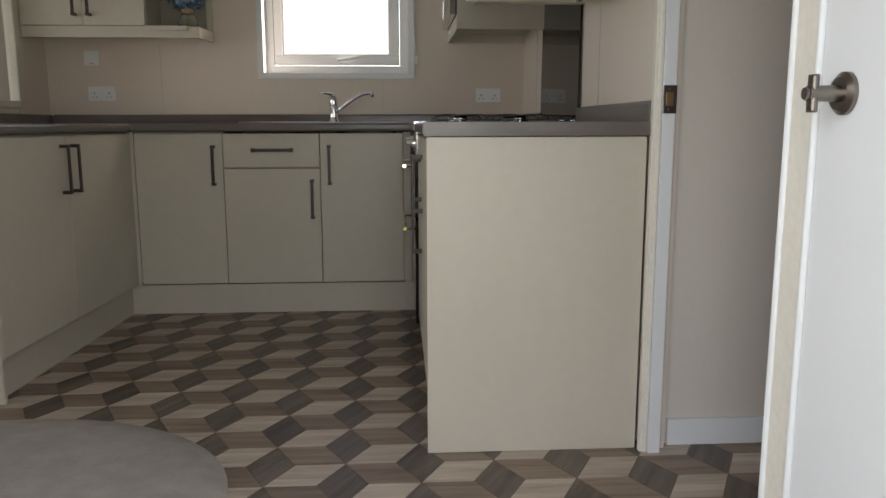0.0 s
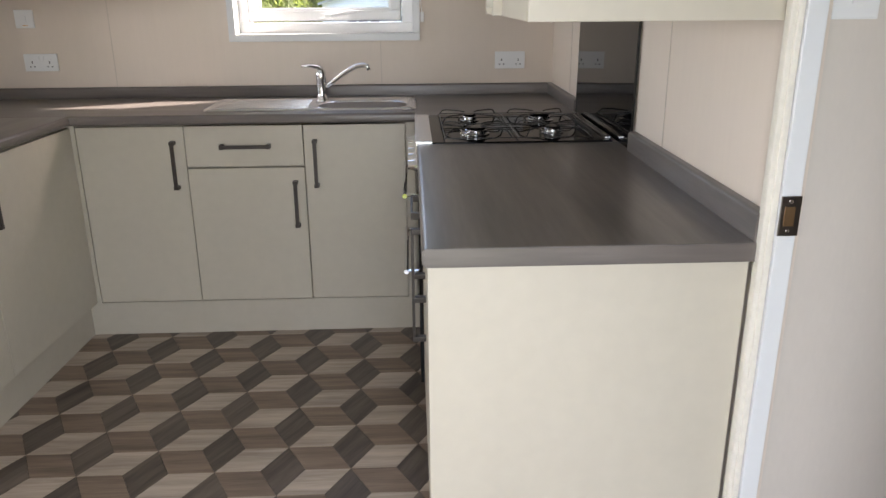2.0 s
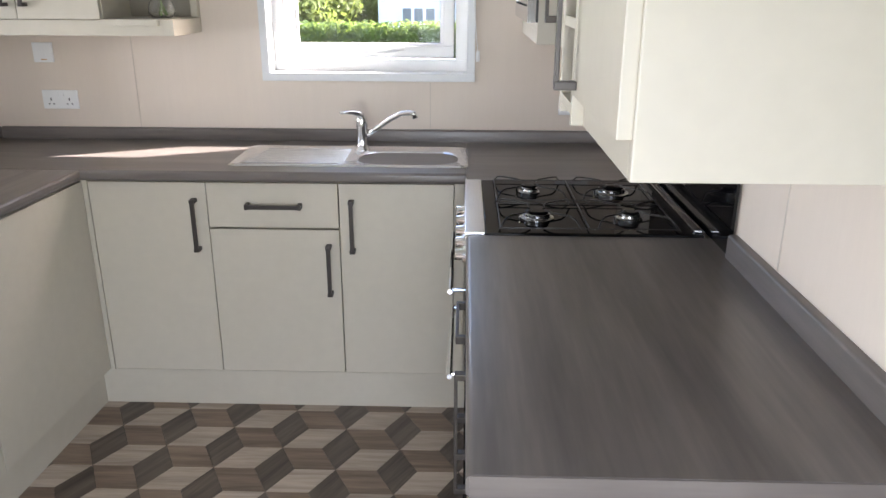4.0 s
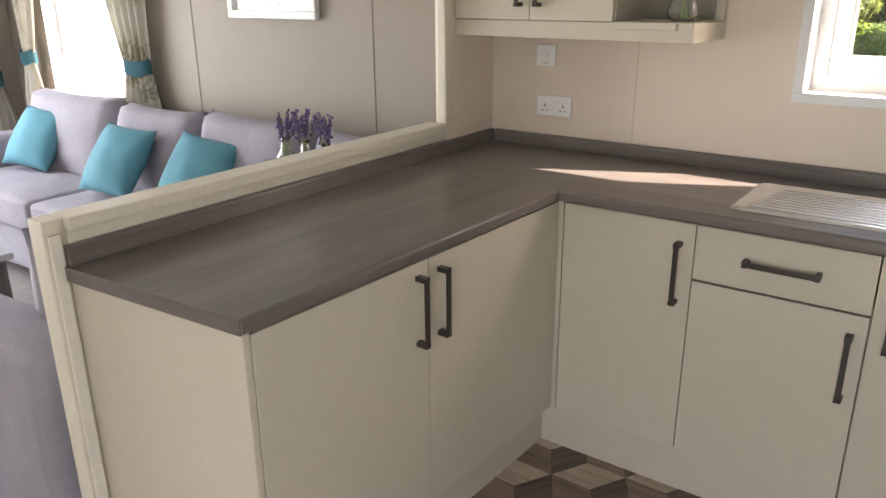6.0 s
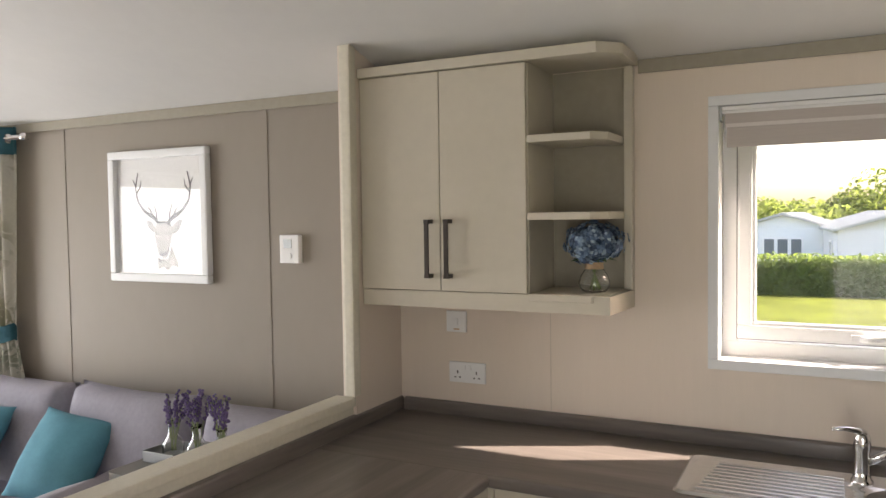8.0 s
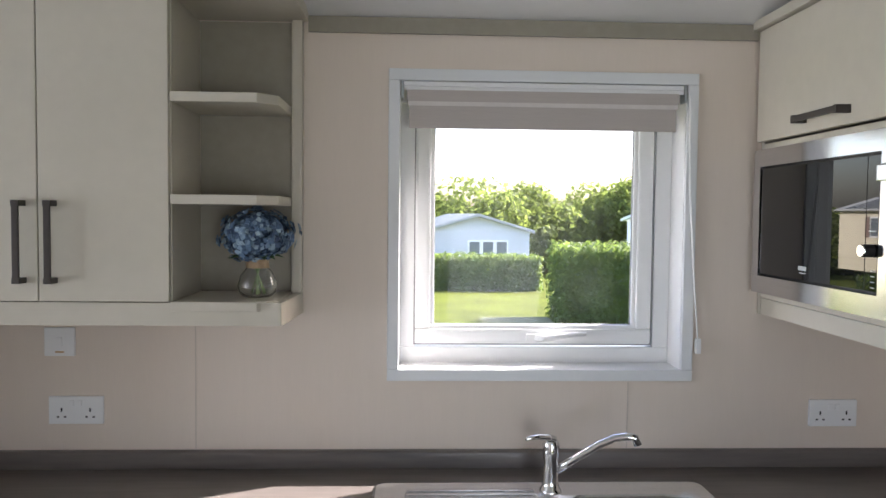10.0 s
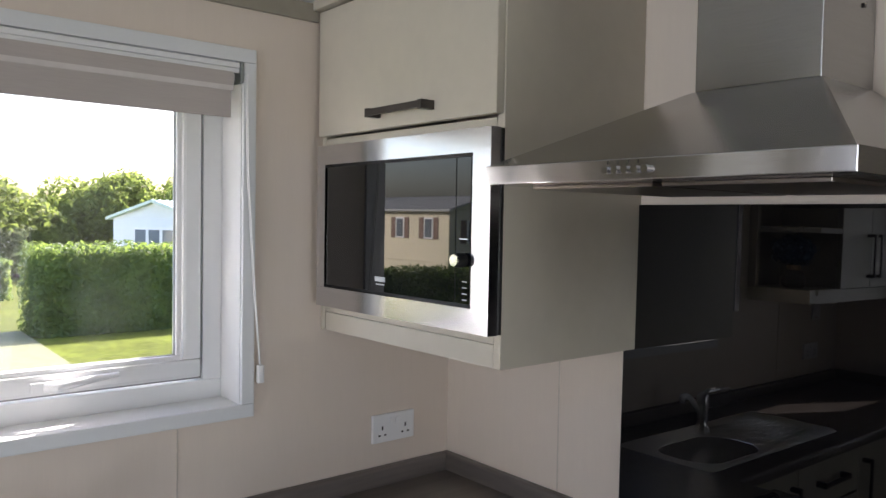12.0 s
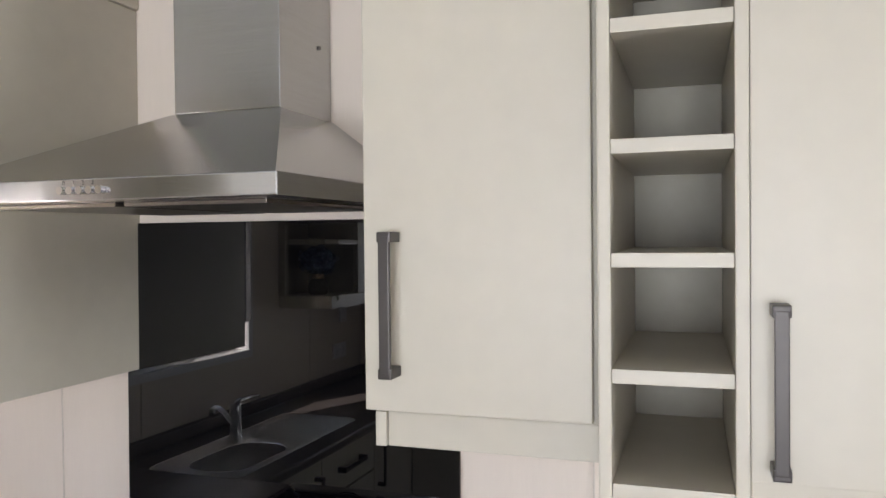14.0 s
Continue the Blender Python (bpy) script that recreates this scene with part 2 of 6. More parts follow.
# hedge shade on the path is put into this muted base colour
M["gravel"] = mat("shaded_path", (0.135, 0.14, 0.07), 0.95, var=0.1, scale=(6, 6, 6), fine=0.2)
M["clad_grey"] = mat("blue_grey_cladding", (0.60, 0.61, 0.65), 0.6, var=0.03)
M["clad_white"] = mat("white_cladding", (0.74, 0.76, 0.76), 0.6, var=0.03)
M["clad_cream"] = mat("cream_cladding", (0.68, 0.62, 0.46), 0.6, var=0.03)
M["roof"] = mat("grey_roof_sheet", (0.38, 0.39, 0.38), 0.6, var=0.08)
M["roof_green"] = mat("pale_green_roof", (0.58, 0.66, 0.58), 0.6, var=0.05)
M["asphalt"] = mat("road_asphalt", (0.075, 0.075, 0.078), 0.9, var=0.12, scale=(1.5, 1.5, 1.5), fine=0.15)
M["sketch"] = mat("print_wash", (0.36, 0.345, 0.36), 0.6, var=0.35, scale=(30, 30, 30), fine=0.3)
M["print_glass"] = glass("print_glazing", even=0.07)
M["far_glass"] = mat("far_window_glass", (0.16, 0.18, 0.20), 0.08, var=0.05)
M["shutter"] = mat("brown_shutter", (0.22, 0.15, 0.12), 0.7)
M["step"] = mat("grey_step_plastic", (0.30, 0.30, 0.30), 0.6, var=0.06, bump=0.2)
M["fl_light"] = wood("floor_light_oak", (0.32, 0.255, 0.20), (0.54, 0.45, 0.365), "x", 0.42, 2.0, rand=0.07)
M["fl_mid"] = wood("floor_mid_oak", (0.142, 0.100, 0.072), (0.28, 0.205, 0.15), "x", 0.42, 2.0, rand=0.08)
M["fl_dark"] = wood("floor_dark_oak", (0.062, 0.047, 0.037), (0.158, 0.123, 0.098), "x", 0.42, 2.0, rand=0.12, turn=-61)
M["fl_joint"] = mat("floor_joint", (0.05, 0.042, 0.036), 0.6)


def leafy(m, color, share=0.5):
    """Light that shines through leaves."""
    n, l = m.node_tree.nodes, m.node_tree.links
    tl, mx = n.new("ShaderNodeBsdfTranslucent"), n.new("ShaderNodeMixShader")
    tl.inputs["Color"].default_value = (*color, 1)
    mx.inputs[0].default_value = share
    l.new(n["Principled BSDF"].outputs[0], mx.inputs[1])
    l.new(tl.outputs[0], mx.inputs[2])
    l.new(mx.outputs[0], n["Material Output"].inputs["Surface"])


leafy(M["hedge"], (0.20, 0.28, 0.055))
leafy(M["tree"], (0.27, 0.34, 0.075))


# curtain cloth: pale linen with soft grey-green and ochre blooms
cm = mat("floral_curtain", (0.74, 0.715, 0.65), 0.85, var=0.03, bump=0.2, bump_scale=400)
n_, l_ = cm.node_tree.nodes, cm.node_tree.links
base_link = n_["Principled BSDF"].inputs["Base Color"].links[0].from_socket
tc_ = n_.new("ShaderNodeTexCoord")
vo_ = n_.new("ShaderNodeTexVoronoi")
vo_.inputs["Scale"].default_value = 2.9
no_ = n_.new("ShaderNodeTexNoise")
no_.inputs["Scale"].default_value, no_.inputs["Detail"].default_value, no_.inputs["Distortion"].default_value = 13.0, 5.0, 2.2
l_.new(tc_.outputs["Object"], vo_.inputs["Vector"])
l_.new(tc_.outputs["Object"], no_.inputs["Vector"])
rp_ = n_.new("ShaderNodeValToRGB")
rp_.color_ramp.elements[0].position, rp_.color_ramp.elements[1].position = 0.36, 0.56
rp_.color_ramp.elements[0].color, rp_.color_ramp.elements[1].color = (1, 1, 1, 1), (0, 0, 0, 1)
l_.new(vo_.outputs["Distance"], rp_.inputs["Fac"])
rq_ = n_.new("ShaderNodeValToRGB")
rq_.color_ramp.elements[0].position, rq_.color_ramp.elements[1].position = 0.46, 0.51
l_.new(no_.outputs["Fac"], rq_.inputs["Fac"])
mu_ = n_.new("ShaderNodeMath")
mu_.operation = "MULTIPLY"
l_.new(rp_.outputs["Color"], mu_.inputs[0])
l_.new(rq_.outputs["Color"], mu_.inputs[1])
hue_ = n_.new("ShaderNodeMix")
hue_.data_type = "RGBA"
hue_.inputs[6].default_value, hue_.inputs[7].default_value = (0.25, 0.30, 0.26, 1), (0.40, 0.34, 0.18, 1)
l_.new(vo_.outputs["Color"], hue_.inputs[0])
mi_ = n_.new("ShaderNodeMix")
mi_.data_type = "RGBA"
l_.new(mu_.outputs[0], mi_.inputs[0])
l_.new(base_link, mi_.inputs[6])
l_.new(hue_.outputs[2], mi_.inputs[7])
l_.new(mi_.outputs[2], n_["Principled BSDF"].inputs["Base Color"])
M["curtain"] = cm
leafy(cm, (0.62, 0.60, 0.54), 0.3)

# ---- mesh helpers ----


def box(bm, x0, x1, y0, y1, z0, z1, bevel=0.0, seg=2):
    vs = [bm.verts.new((x, y, z)) for x in (x0, x1) for y in (y0, y1) for z in (z0, z1)]
    fs = [bm.faces.new([vs[i] for i in f]) for f in ((0, 1, 3, 2), (4, 6, 7, 5), (0, 4, 5, 1), (2, 3, 7, 6), (0, 2, 6, 4), (1, 5, 7, 3))]
    if bevel:
        es = list({e for f in fs for e in f.edges})
        bmesh.ops.bevel(bm, geom=es, offset=bevel, segments=seg, affect="EDGES", profile=0.7)
    return bm


def prism(bm, pts, lo, hi, axis="z", bevel=0.0):
    """A straight prism over an outline of two coordinates, along one axis."""
    def at(p, h):
        return {"z": (p[0], p[1], h), "y": (p[0], h, p[1]), "x": (h, p[0], p[1])}[axis]
    a = [bm.verts.new(at(p, lo)) for p in pts]
    b = [bm.verts.new(at(p, hi)) for p in pts]
    fs = [bm.faces.new(a), bm.faces.new(list(reversed(b)))]
    for i in range(len(pts)):
        j = (i + 1) % len(pts)
        fs.append(bm.faces.new((a[i], b[i], b[j], a[j])))
    bmesh.ops.recalc_face_normals(bm, faces=fs)
    if bevel:
        bmesh.ops.bevel(bm, geom=list({e for f in fs for e in f.edges}), offset=bevel, segments=2, affect="EDGES", profile=0.7)
    return bm


def rod(bm, p, q, r0, r1=None, seg=14, caps=True):
    p, q = Vector(p), Vector(q)
    r1 = r0 if r1 is None else r1
    d = q - p
    m = Matrix.Translation((p + q) / 2) @ d.to_track_quat("Z", "Y").to_matrix().to_4x4()
    bmesh.ops.create_cone(bm, cap_ends=caps, segments=seg, radius1=r0, radius2=r1, depth=d.length, matrix=m)
    return bm


def tube(bm, pts, r, seg=10):
    """A bent round bar through points."""
    pts = [Vector(p) for p in pts]
    rings = []
    for i, p in enumerate(pts):
        d = (pts[min(i + 1, len(pts) - 1)] - pts[max(i - 1, 0)]).normalized()
        u = d.orthogonal().normalized() if i == 0 else (u - d * u.dot(d)).normalized()
        v = d.cross(u)
        rad = r[i] if isinstance(r, (list, tuple)) else r
        rings.append([bm.verts.new(p + rad * (math.cos(a) * u + math.sin(a) * v)) for a in (2 * math.pi * k / seg for k in range(seg))])
    for a, b in zip(rings, rings[1:]):
        for k in range(seg):
            bm.faces.new((a[k], a[(k + 1) % seg], b[(k + 1) % seg], b[k]))
    bm.faces.new(list(reversed(rings[0])))
    bm.faces.new(rings[-1])
    return bm


def lathe(bm, prof, x, y, z, seg=24):
    rings = [[bm.verts.new((x + r * math.cos(2 * math.pi * k / seg), y + r * math.sin(2 * math.pi * k / seg), z + h)) for k in range(seg)] for r, h in prof]
    for a, b in zip(rings, rings[1:]):
        for k in range(seg):
            bm.faces.new((a[k], a[(k + 1) % seg], b[(k + 1) % seg], b[k]))
    return bm


def pillow(bm, w, h, d, m, n=14, puff=0.45):
    """A plump cushion of width w, height h and depth d, at the pose m, with drawn-in sides and pointed corners."""
    grid = {}
    for side in (1, -1):
        for i in range(n + 1):
            for j in range(n + 1):
                u, v = 2 * i / n - 1, 2 * j / n - 1
                e = max(0.0, (1 - u * u)) ** puff * max(0.0, (1 - v * v)) ** puff
                if e == 0 and side < 0:
                    grid[side, i, j] = grid[1, i, j]
                    continue
                pin = 1 - 0.07 * (1 - v * v) * abs(u) ** 3
                pin2 = 1 - 0.07 * (1 - u * u) * abs(v) ** 3
                wob = 1 + 0.10 * noise.noise((u * 2.1 + w * 7, v * 2.1, side * 3.0 + d * 9))
                grid[side, i, j] = bm.verts.new(m @ Vector((u * w / 2 * pin, side * d / 2 * e * wob, v * h / 2 * pin2)))
        for i in range(n):
            for j in range(n):
                f = (grid[side, i, j], grid[side, i + 1, j], grid[side, i + 1, j + 1], grid[side, i, j + 1])
                bm.faces.new(f if side < 0 else tuple(reversed(f)))
    return bm


def new_bm():
    return bmesh.new()


def origin_of(ob):
    o = Vector((0, 0, 0))
    while ob is not None:
        o += ob.location
        ob = ob.parent
    return o


def part(name, bm, material, parent=None, label="", smooth=False):
    """Links a bmesh, given in world metres, as one mesh object under its parent."""
    if parent is not None:
        bm.transform(Matrix.Translation(-origin_of(parent)))
    me = bpy.data.meshes.new(name)
    bm.to_mesh(me)
    bm.free()
    me.materials.append(M[material] if isinstance(material, str) else material)
    if smooth:
        for p in me.polygons:
            p.use_smooth = True
    ob = new(name, me)
    ob.parent = parent
    if label:
        tagged(ob, label)
    return ob


def soft(ob, angle=35):
    """Smooth shading but for sharp edges."""
    me = ob.data
    for p in me.polygons:
        p.use_smooth = True
    bm = bmesh.new()
    bm.from_mesh(me)
    for e in bm.edges:
        if len(e.link_faces) == 2 and e.calc_face_angle(0) > radians(angle):
            e.smooth = False
    bm.to_mesh(me)
    bm.free()
    return ob


def thing(name, at, label, category, group="", kind=""):
    ob = new(name)
    ob.empty_display_size = 0.05
    ob.location = at
    return tagged(ob, label, category, group, kind)


def structure(name, bm, material, label="", category="wall"):
    ob = part(name, bm, material)
    return tagged(ob, label, category, "", "structure")


# ---- the shell ----
BACK, FRONT, END_W, END_E = 4.10, 0.40, -5.20, 3.20
RW = 0.95                      # kitchen face of the partition behind the cooker
LW = -1.50                     # kitchen face of the partition to the lounge
EAVE, SLOPE, RIDGE_Y = 2.062, 0.30, 2.25
TOP = 0.895                    # worktop
WALL_T = 0.17                  # thickness of the window wall


def ceil_z(y):
    return EAVE + SLOPE * min(BACK - y, y - FRONT)


def wall_y(bm, x0, x1, y0, y1, z1, holes):
    """A wall along x with rectangular holes (x0, x1, z0, z1)."""
    xs = sorted({x0, x1, *[h[0] for h in holes], *[h[1] for h in holes]})
    for a, b in zip(xs, xs[1:]):
        hs = sorted([h for h in holes if h[0] <= a and h[1] >= b], key=lambda h: h[2])
        z = -0.05
        for h in hs:
            if h[2] > z:
                box(bm, a, b, y0, y1, z, h[2])
            z = h[3]
        box(bm, a, b, y0, y1, z, z1)
    return bm


K_WIN = (-0.409, 0.347, 1.148, 1.909)
L_WIN = (-4.76, -3.86, 0.86, 1.95)
DOORWAY = (-0.10, 0.72, -0.05, 1.98)
structure("wall_kitchen_back", wall_y(new_bm(), LW - 0.03, END_E, BACK, BACK + WALL_T, EAVE + 0.02, [K_WIN]), "wall_k",
          "beige wallboard kitchen wall with a window opening")
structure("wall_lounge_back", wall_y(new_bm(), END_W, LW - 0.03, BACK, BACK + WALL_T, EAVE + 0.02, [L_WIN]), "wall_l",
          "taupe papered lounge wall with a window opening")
structure("wall_front", wall_y(new_bm(), END_W, END_E, FRONT - 0.09, FRONT, EAVE + 0.02, [DOORWAY]), "wall_k",
          "plain beige front wall with the entrance opening")
bm = new_bm()
for y0, y1, z0, z1 in ((FRONT, 0.95, -0.05, 2.10), (3.62, BACK, -0.05, 2.10), (0.95, 3.62, 2.0, 2.10)):
    box(bm, END_W - 0.09, END_W, y0, y1, z0, z1)
prism(bm, [(FRONT - 0.09, 2.1), (BACK + 0.09, 2.1), (RIDGE_Y, 2.72)], END_W - 0.09, END_W, "x")
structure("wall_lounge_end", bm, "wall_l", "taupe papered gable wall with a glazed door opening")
bm = new_bm()
box(bm, END_E, END_E + 0.09, FRONT, BACK, -0.05, 2.1)
prism(bm, [(FRONT - 0.09, 2.1), (BACK + 0.09, 2.1), (RIDGE_Y, 2.72)], END_E, END_E + 0.09, "x")
structure("wall_far_end", bm, "wall_h", "plain beige end wall")

# sloping ceiling: two pitches
bm = new_bm()
zr = EAVE + SLOPE * (BACK - RIDGE_Y)
for ya, yb in ((BACK + WALL_T, RIDGE_Y), (RIDGE_Y, FRONT - 0.09)):
    za, zb = zr - SLOPE * abs(ya - RIDGE_Y), zr - SLOPE * abs(yb - RIDGE_Y)
    prism(bm, [(ya, za), (yb, zb), (yb, zb + 0.05), (ya, za + 0.05)], END_W - 0.09, END_E + 0.09, "x")
structure("ceiling", bm, "ceil", "white sloping ceiling boards", "ceiling")

# floor: vinyl of wood-look rhombs in the kitchen, the pieces are laid last
structure("floor", box(new_bm(), END_W, END_E, FRONT - 0.09, BACK, -0.05, -0.003), "fl_joint", "wood-look vinyl floor of three-tone cube pattern", "floor")
structure("floor_lounge", box(new_bm(), END_W + 0.01, -1.60, FRONT + 0.01, BACK - 0.01, -0.003, 0.004), "carpet", "grey-brown lounge carpet", "floor")

# cornices
bm = new_bm()
box(bm, -0.64, 0.53, BACK - 0.012, BACK - 0.001, 2.022, 2.062)
structure("cornice_kitchen", bm, "cab_shade_taupe", "taupe cornice strip under the ceiling", "trim")
bm = new_bm()
box(bm, END_W + 0.012, LW - 0.06, BACK - 0.014, BACK - 0.001, 2.022, 2.064)
structure("cornice_lounge", bm, "cab_shade_taupe", "taupe cornice strip under the lounge ceiling", "trim")
bm = new_bm()
prism(bm, [(BACK, 2.03), (RIDGE_Y, 2.03 + SLOPE * 1.85), (RIDGE_Y, 2.07 + SLOPE * 1.85), (BACK, 2.07)], END_W + 0.001, END_W + 0.014, "x")
prism(bm, [(FRONT, 2.03), (RIDGE_Y, 2.03 + SLOPE * 1.85), (RIDGE_Y, 2.07 + SLOPE * 1.85), (FRONT, 2.07)], END_W + 0.001, END_W + 0.014, "x")
structure("cornice_gable", bm, "cab_shade_taupe", "taupe cornice strip on the gable wall", "trim")

# wallboard joints
bm = new_bm()
for x in (-0.93, 0.205):
    box(bm, x - 0.0012, x + 0.0012, BACK - 0.002, BACK - 0.0005, 0.94, 1.30 if x < -0.5 else 1.12)
structure("wall_board_joint", bm, "joint", "fine joints between the kitchen wallboards", "trim")
bm = new_bm()
for x in (-3.30, -2.10):
    box(bm, x - 0.005, x + 0.005, BACK - 0.003, BACK - 0.0005, 0.01, 2.022, 0.001)
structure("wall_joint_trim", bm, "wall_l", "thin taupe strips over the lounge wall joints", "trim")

# partition behind the cooker with the hall opening
bm = new_bm()
box(bm, RW, RW + 0.06, 1.975, BACK, -0.004, EAVE)
prism(bm, [(1.975, EAVE), (BACK, EAVE), (1.975, ceil_z(1.975))], RW, RW + 0.06, "x")
structure("wall_partition_hall", bm, "wall_k", "beige partition wall behind the cooker")
bm = new_bm()
for y in (2.56, 3.70):
    box(bm, RW - 0.002, RW - 0.0005, y - 0.0015, y + 0.0015, 0.94, 2.0)
structure("wall_partition_joint", bm, "joint", "fine joint between two wallboards", "trim")
bm = new_bm()
box(bm, RW + 0.06, END_E, 2.005, 2.065, -0.004, ceil_z(2.05))
structure("wall_hall", bm, "wall_h", "beige hall wall")
bm = new_bm()
box(bm, RW + 0.075, END_E, 1.990, 2.0045, 0.0, 0.075, 0.003)
structure("baseboard_hall", bm, "white_wood", "white baseboard in the hall", "baseboard")

# door lining at the partition's end
door_frame = tagged(part("door_frame_hall", box(new_bm(), RW + 0.004, RW + 0.037, 1.942, 1.974, 0.0, 2.02, 0.002), "white_wood"),
                    "white painted door lining at the partition's end", "door frame", "", "structure")
bm = new_bm()
for dx in (0.0, 0.009):
    box(bm, RW - 0.017 + dx, RW - 0.006 + dx, 1.952 - dx * 0.5, 1.974, 0.0, 2.02, 0.004)
part("architrave", bm, "bead", door_frame, "cream rounded architrave")
sp = part("strike_plate", box(new_bm(), RW + 0.003, RW + 0.038, 1.938, 1.9415, 0.915, 0.985, 0.002), "pewter", door_frame, "dark pewter strike plate")
part("latch_hole", box(new_bm(), RW + 0.010, RW + 0.028, 1.9365, 1.9378, 0.933, 0.967, 0.0006), "gold", sp, "worn brass latch opening")
hs = thing("light_switch", (1.06, 2.005, 1.27), "white light switch plate on the hall wall", "switch")
sp2 = part("plate", box(new_bm(), 1.022, 1.100, 1.996, 2.0045, 1.268, 1.346, 0.003), "white", hs)
part("rocker", box(new_bm(), 1.052, 1.070, 1.992, 1.9955, 1.292, 1.322, 0.001), "white", sp2)
bm = new_bm()
for z in (0.924, 0.976):
    rod(bm, (RW + 0.019, 1.9377, z), (RW + 0.019, 1.936, z), 0.003, seg=8)
part("screw", bm, "chrome", sp)

# ---- the entrance ----
bm = new_bm()
for x0, x1 in ((DOORWAY[0] - 0.05, DOORWAY[0]), (DOORWAY[1], DOORWAY[1] + 0.05)):
    box(bm, x0, x1, FRONT - 0.10, FRONT + 0.012, 0.0, 2.03, 0.004)
box(bm, DOORWAY[0] - 0.05, DOORWAY[1] + 0.05, FRONT - 0.10, FRONT + 0.012, 1.981, 2.03, 0.004)
structure("door_frame_entrance", bm, "white", "white plastic entrance door frame", "door frame")
bm = new_bm()
for k in range(3):
    box(bm, -0.15, 0.77, 0.29 - 0.27 * (k + 1), 0.29 - 0.27 * k, -0.66, -0.19 * (k + 1) + 0.02, 0.01)
structure("entrance_steps", bm, "step", "grey moulded steps up to the entrance", "steps")

# ---- kitchen units ----


def handle(parent, c, axis, out, length=0.19, name="handle"):
    """A flat dark bar on two feet. c: middle of the bar on the door's face; out: the way it stands out."""
    c, o = Vector(c), Vector(out)
    a = {"x": Vector((1, 0, 0)), "y": Vector((0, 1, 0)), "z": Vector((0, 0, 1))}[axis]
    s = a.cross(o)
    bm = new_bm()

    def blk(p, la, lo_, ls, bev):
        t = bmesh.new()
        box(t, -la / 2, la / 2, -lo_ / 2, lo_ / 2, -ls / 2, ls / 2, bev)
        t.transform(Matrix((( *[a.x, o.x, s.x], p.x), (a.y, o.y, s.y, p.y), (a.z, o.z, s.z, p.z), (0, 0, 0, 1))))
        me = bpy.data.meshes.new("t")
        t.to_mesh(me)
        bm.from_mesh(me)
        bpy.data.meshes.remove(me)
        t.free()
    blk(c + o * 0.030, length - 0.012, 0.007, 0.014, 0.0015)
    for sg in (-1, 1):
        blk(c + a * sg * (length / 2 - 0.007) + o * 0.0165, 0.013, 0.033, 0.018, 0.002)
    return part(name, bm, "handle", parent, "dark bronze bar handle")


def slab(x0, x1, y0, y1, z0, z1, b=0.0025):
    return box(new_bm(), x0, x1, y0, y1, z0, z1, b)


Z0, Z1 = 0.147, 0.848          # base doors
YF, XL, XR = 3.598, -0.940, 0.358    # door faces: back run, left run, right run


def base_unit(label, at, carcass, group="base units"):
    u = thing("base_cabinet", at, label, "base cabinet", group)
    part("body", slab(*carcass), "cab", u)
    return u


# back run
u = base_unit("greige base cabinet with one door under the worktop", (-0.72, 3.85, 0), (-0.925, -0.5265, 3.634, 4.09, 0.14, 0.856))
d = part("door", slab(-0.922, -0.5265, YF, 3.6165, Z0, Z1), "cab", u)
handle(d, (-0.566, YF, 0.703), "z", (0, -1, 0), 0.185)
part("filler", slab(-0.958, -0.9265, YF + 0.002, 3.63, 0.14, 0.856), "cab", u)
u = base_unit("greige base cabinet with a drawer over a door", (-0.30, 3.85, 0), (-0.5255, -0.0815, 3.634, 4.09, 0.14, 0.70))
d = part("door", slab(-0.5235, -0.0825, YF, 3.6165, Z0, 0.686), "cab", u)
handle(d, (-0.118, YF, 0.545), "z", (0, -1, 0), 0.185)
d = part("drawer_front", slab(-0.5235, -0.0825, YF, 3.6165, 0.693, Z1), "cab", u)
handle(d, (-0.297, YF, 0.772), "x", (0, -1, 0), 0.19)
u = base_unit("greige base cabinet with one door under the sink", (0.12, 3.85, 0), (-0.0795, 0.3515, 3.634, 4.09, 0.14, 0.70))
d = part("door", slab(-0.0785, 0.305, YF, 3.6165, Z0, Z1), "cab", u)
handle(d, (-0.036, YF, 0.703), "z", (0, -1, 0), 0.185)
part("filler", slab(0.307, 0.3425, YF + 0.004, 3.6165, 0.14, 0.856), "cab", u)
tagged(part("plinth", slab(-0.985, 0.36, 3.612, 3.628, 0.0, 0.139, 0.001), "cab"), "greige plinth board under the sink units", "plinth")

# left run
left_unit = u = base_unit("greige base cabinet with two doors beside the half wall", (-1.2, 2.95, 0), (LW + 0.002, XL - 0.0195, 2.446, 3.59, 0.14, 0.856))
d = part("door", slab(XL - 0.0185, XL, 2.448, 2.971, Z0, Z1), "cab", u)
handle(d, (XL, 2.931, 0.725), "z", (1, 0, 0), 0.185)
d = part("door", slab(XL - 0.0185, XL, 2.975, 3.594, Z0, Z1), "cab", u)
handle(d, (XL, 3.014, 0.725), "z", (1, 0, 0), 0.185)
part("end_panel", slab(LW + 0.002, XL, 2.428, 2.445, 0.0, 0.857), "cab", u)
left_plinth = tagged(part("plinth", slab(-0.995, -0.979, 2.446, 3.611, 0.0, 0.139, 0.001), "cab"), "greige plinth board under the half-wall units", "plinth")

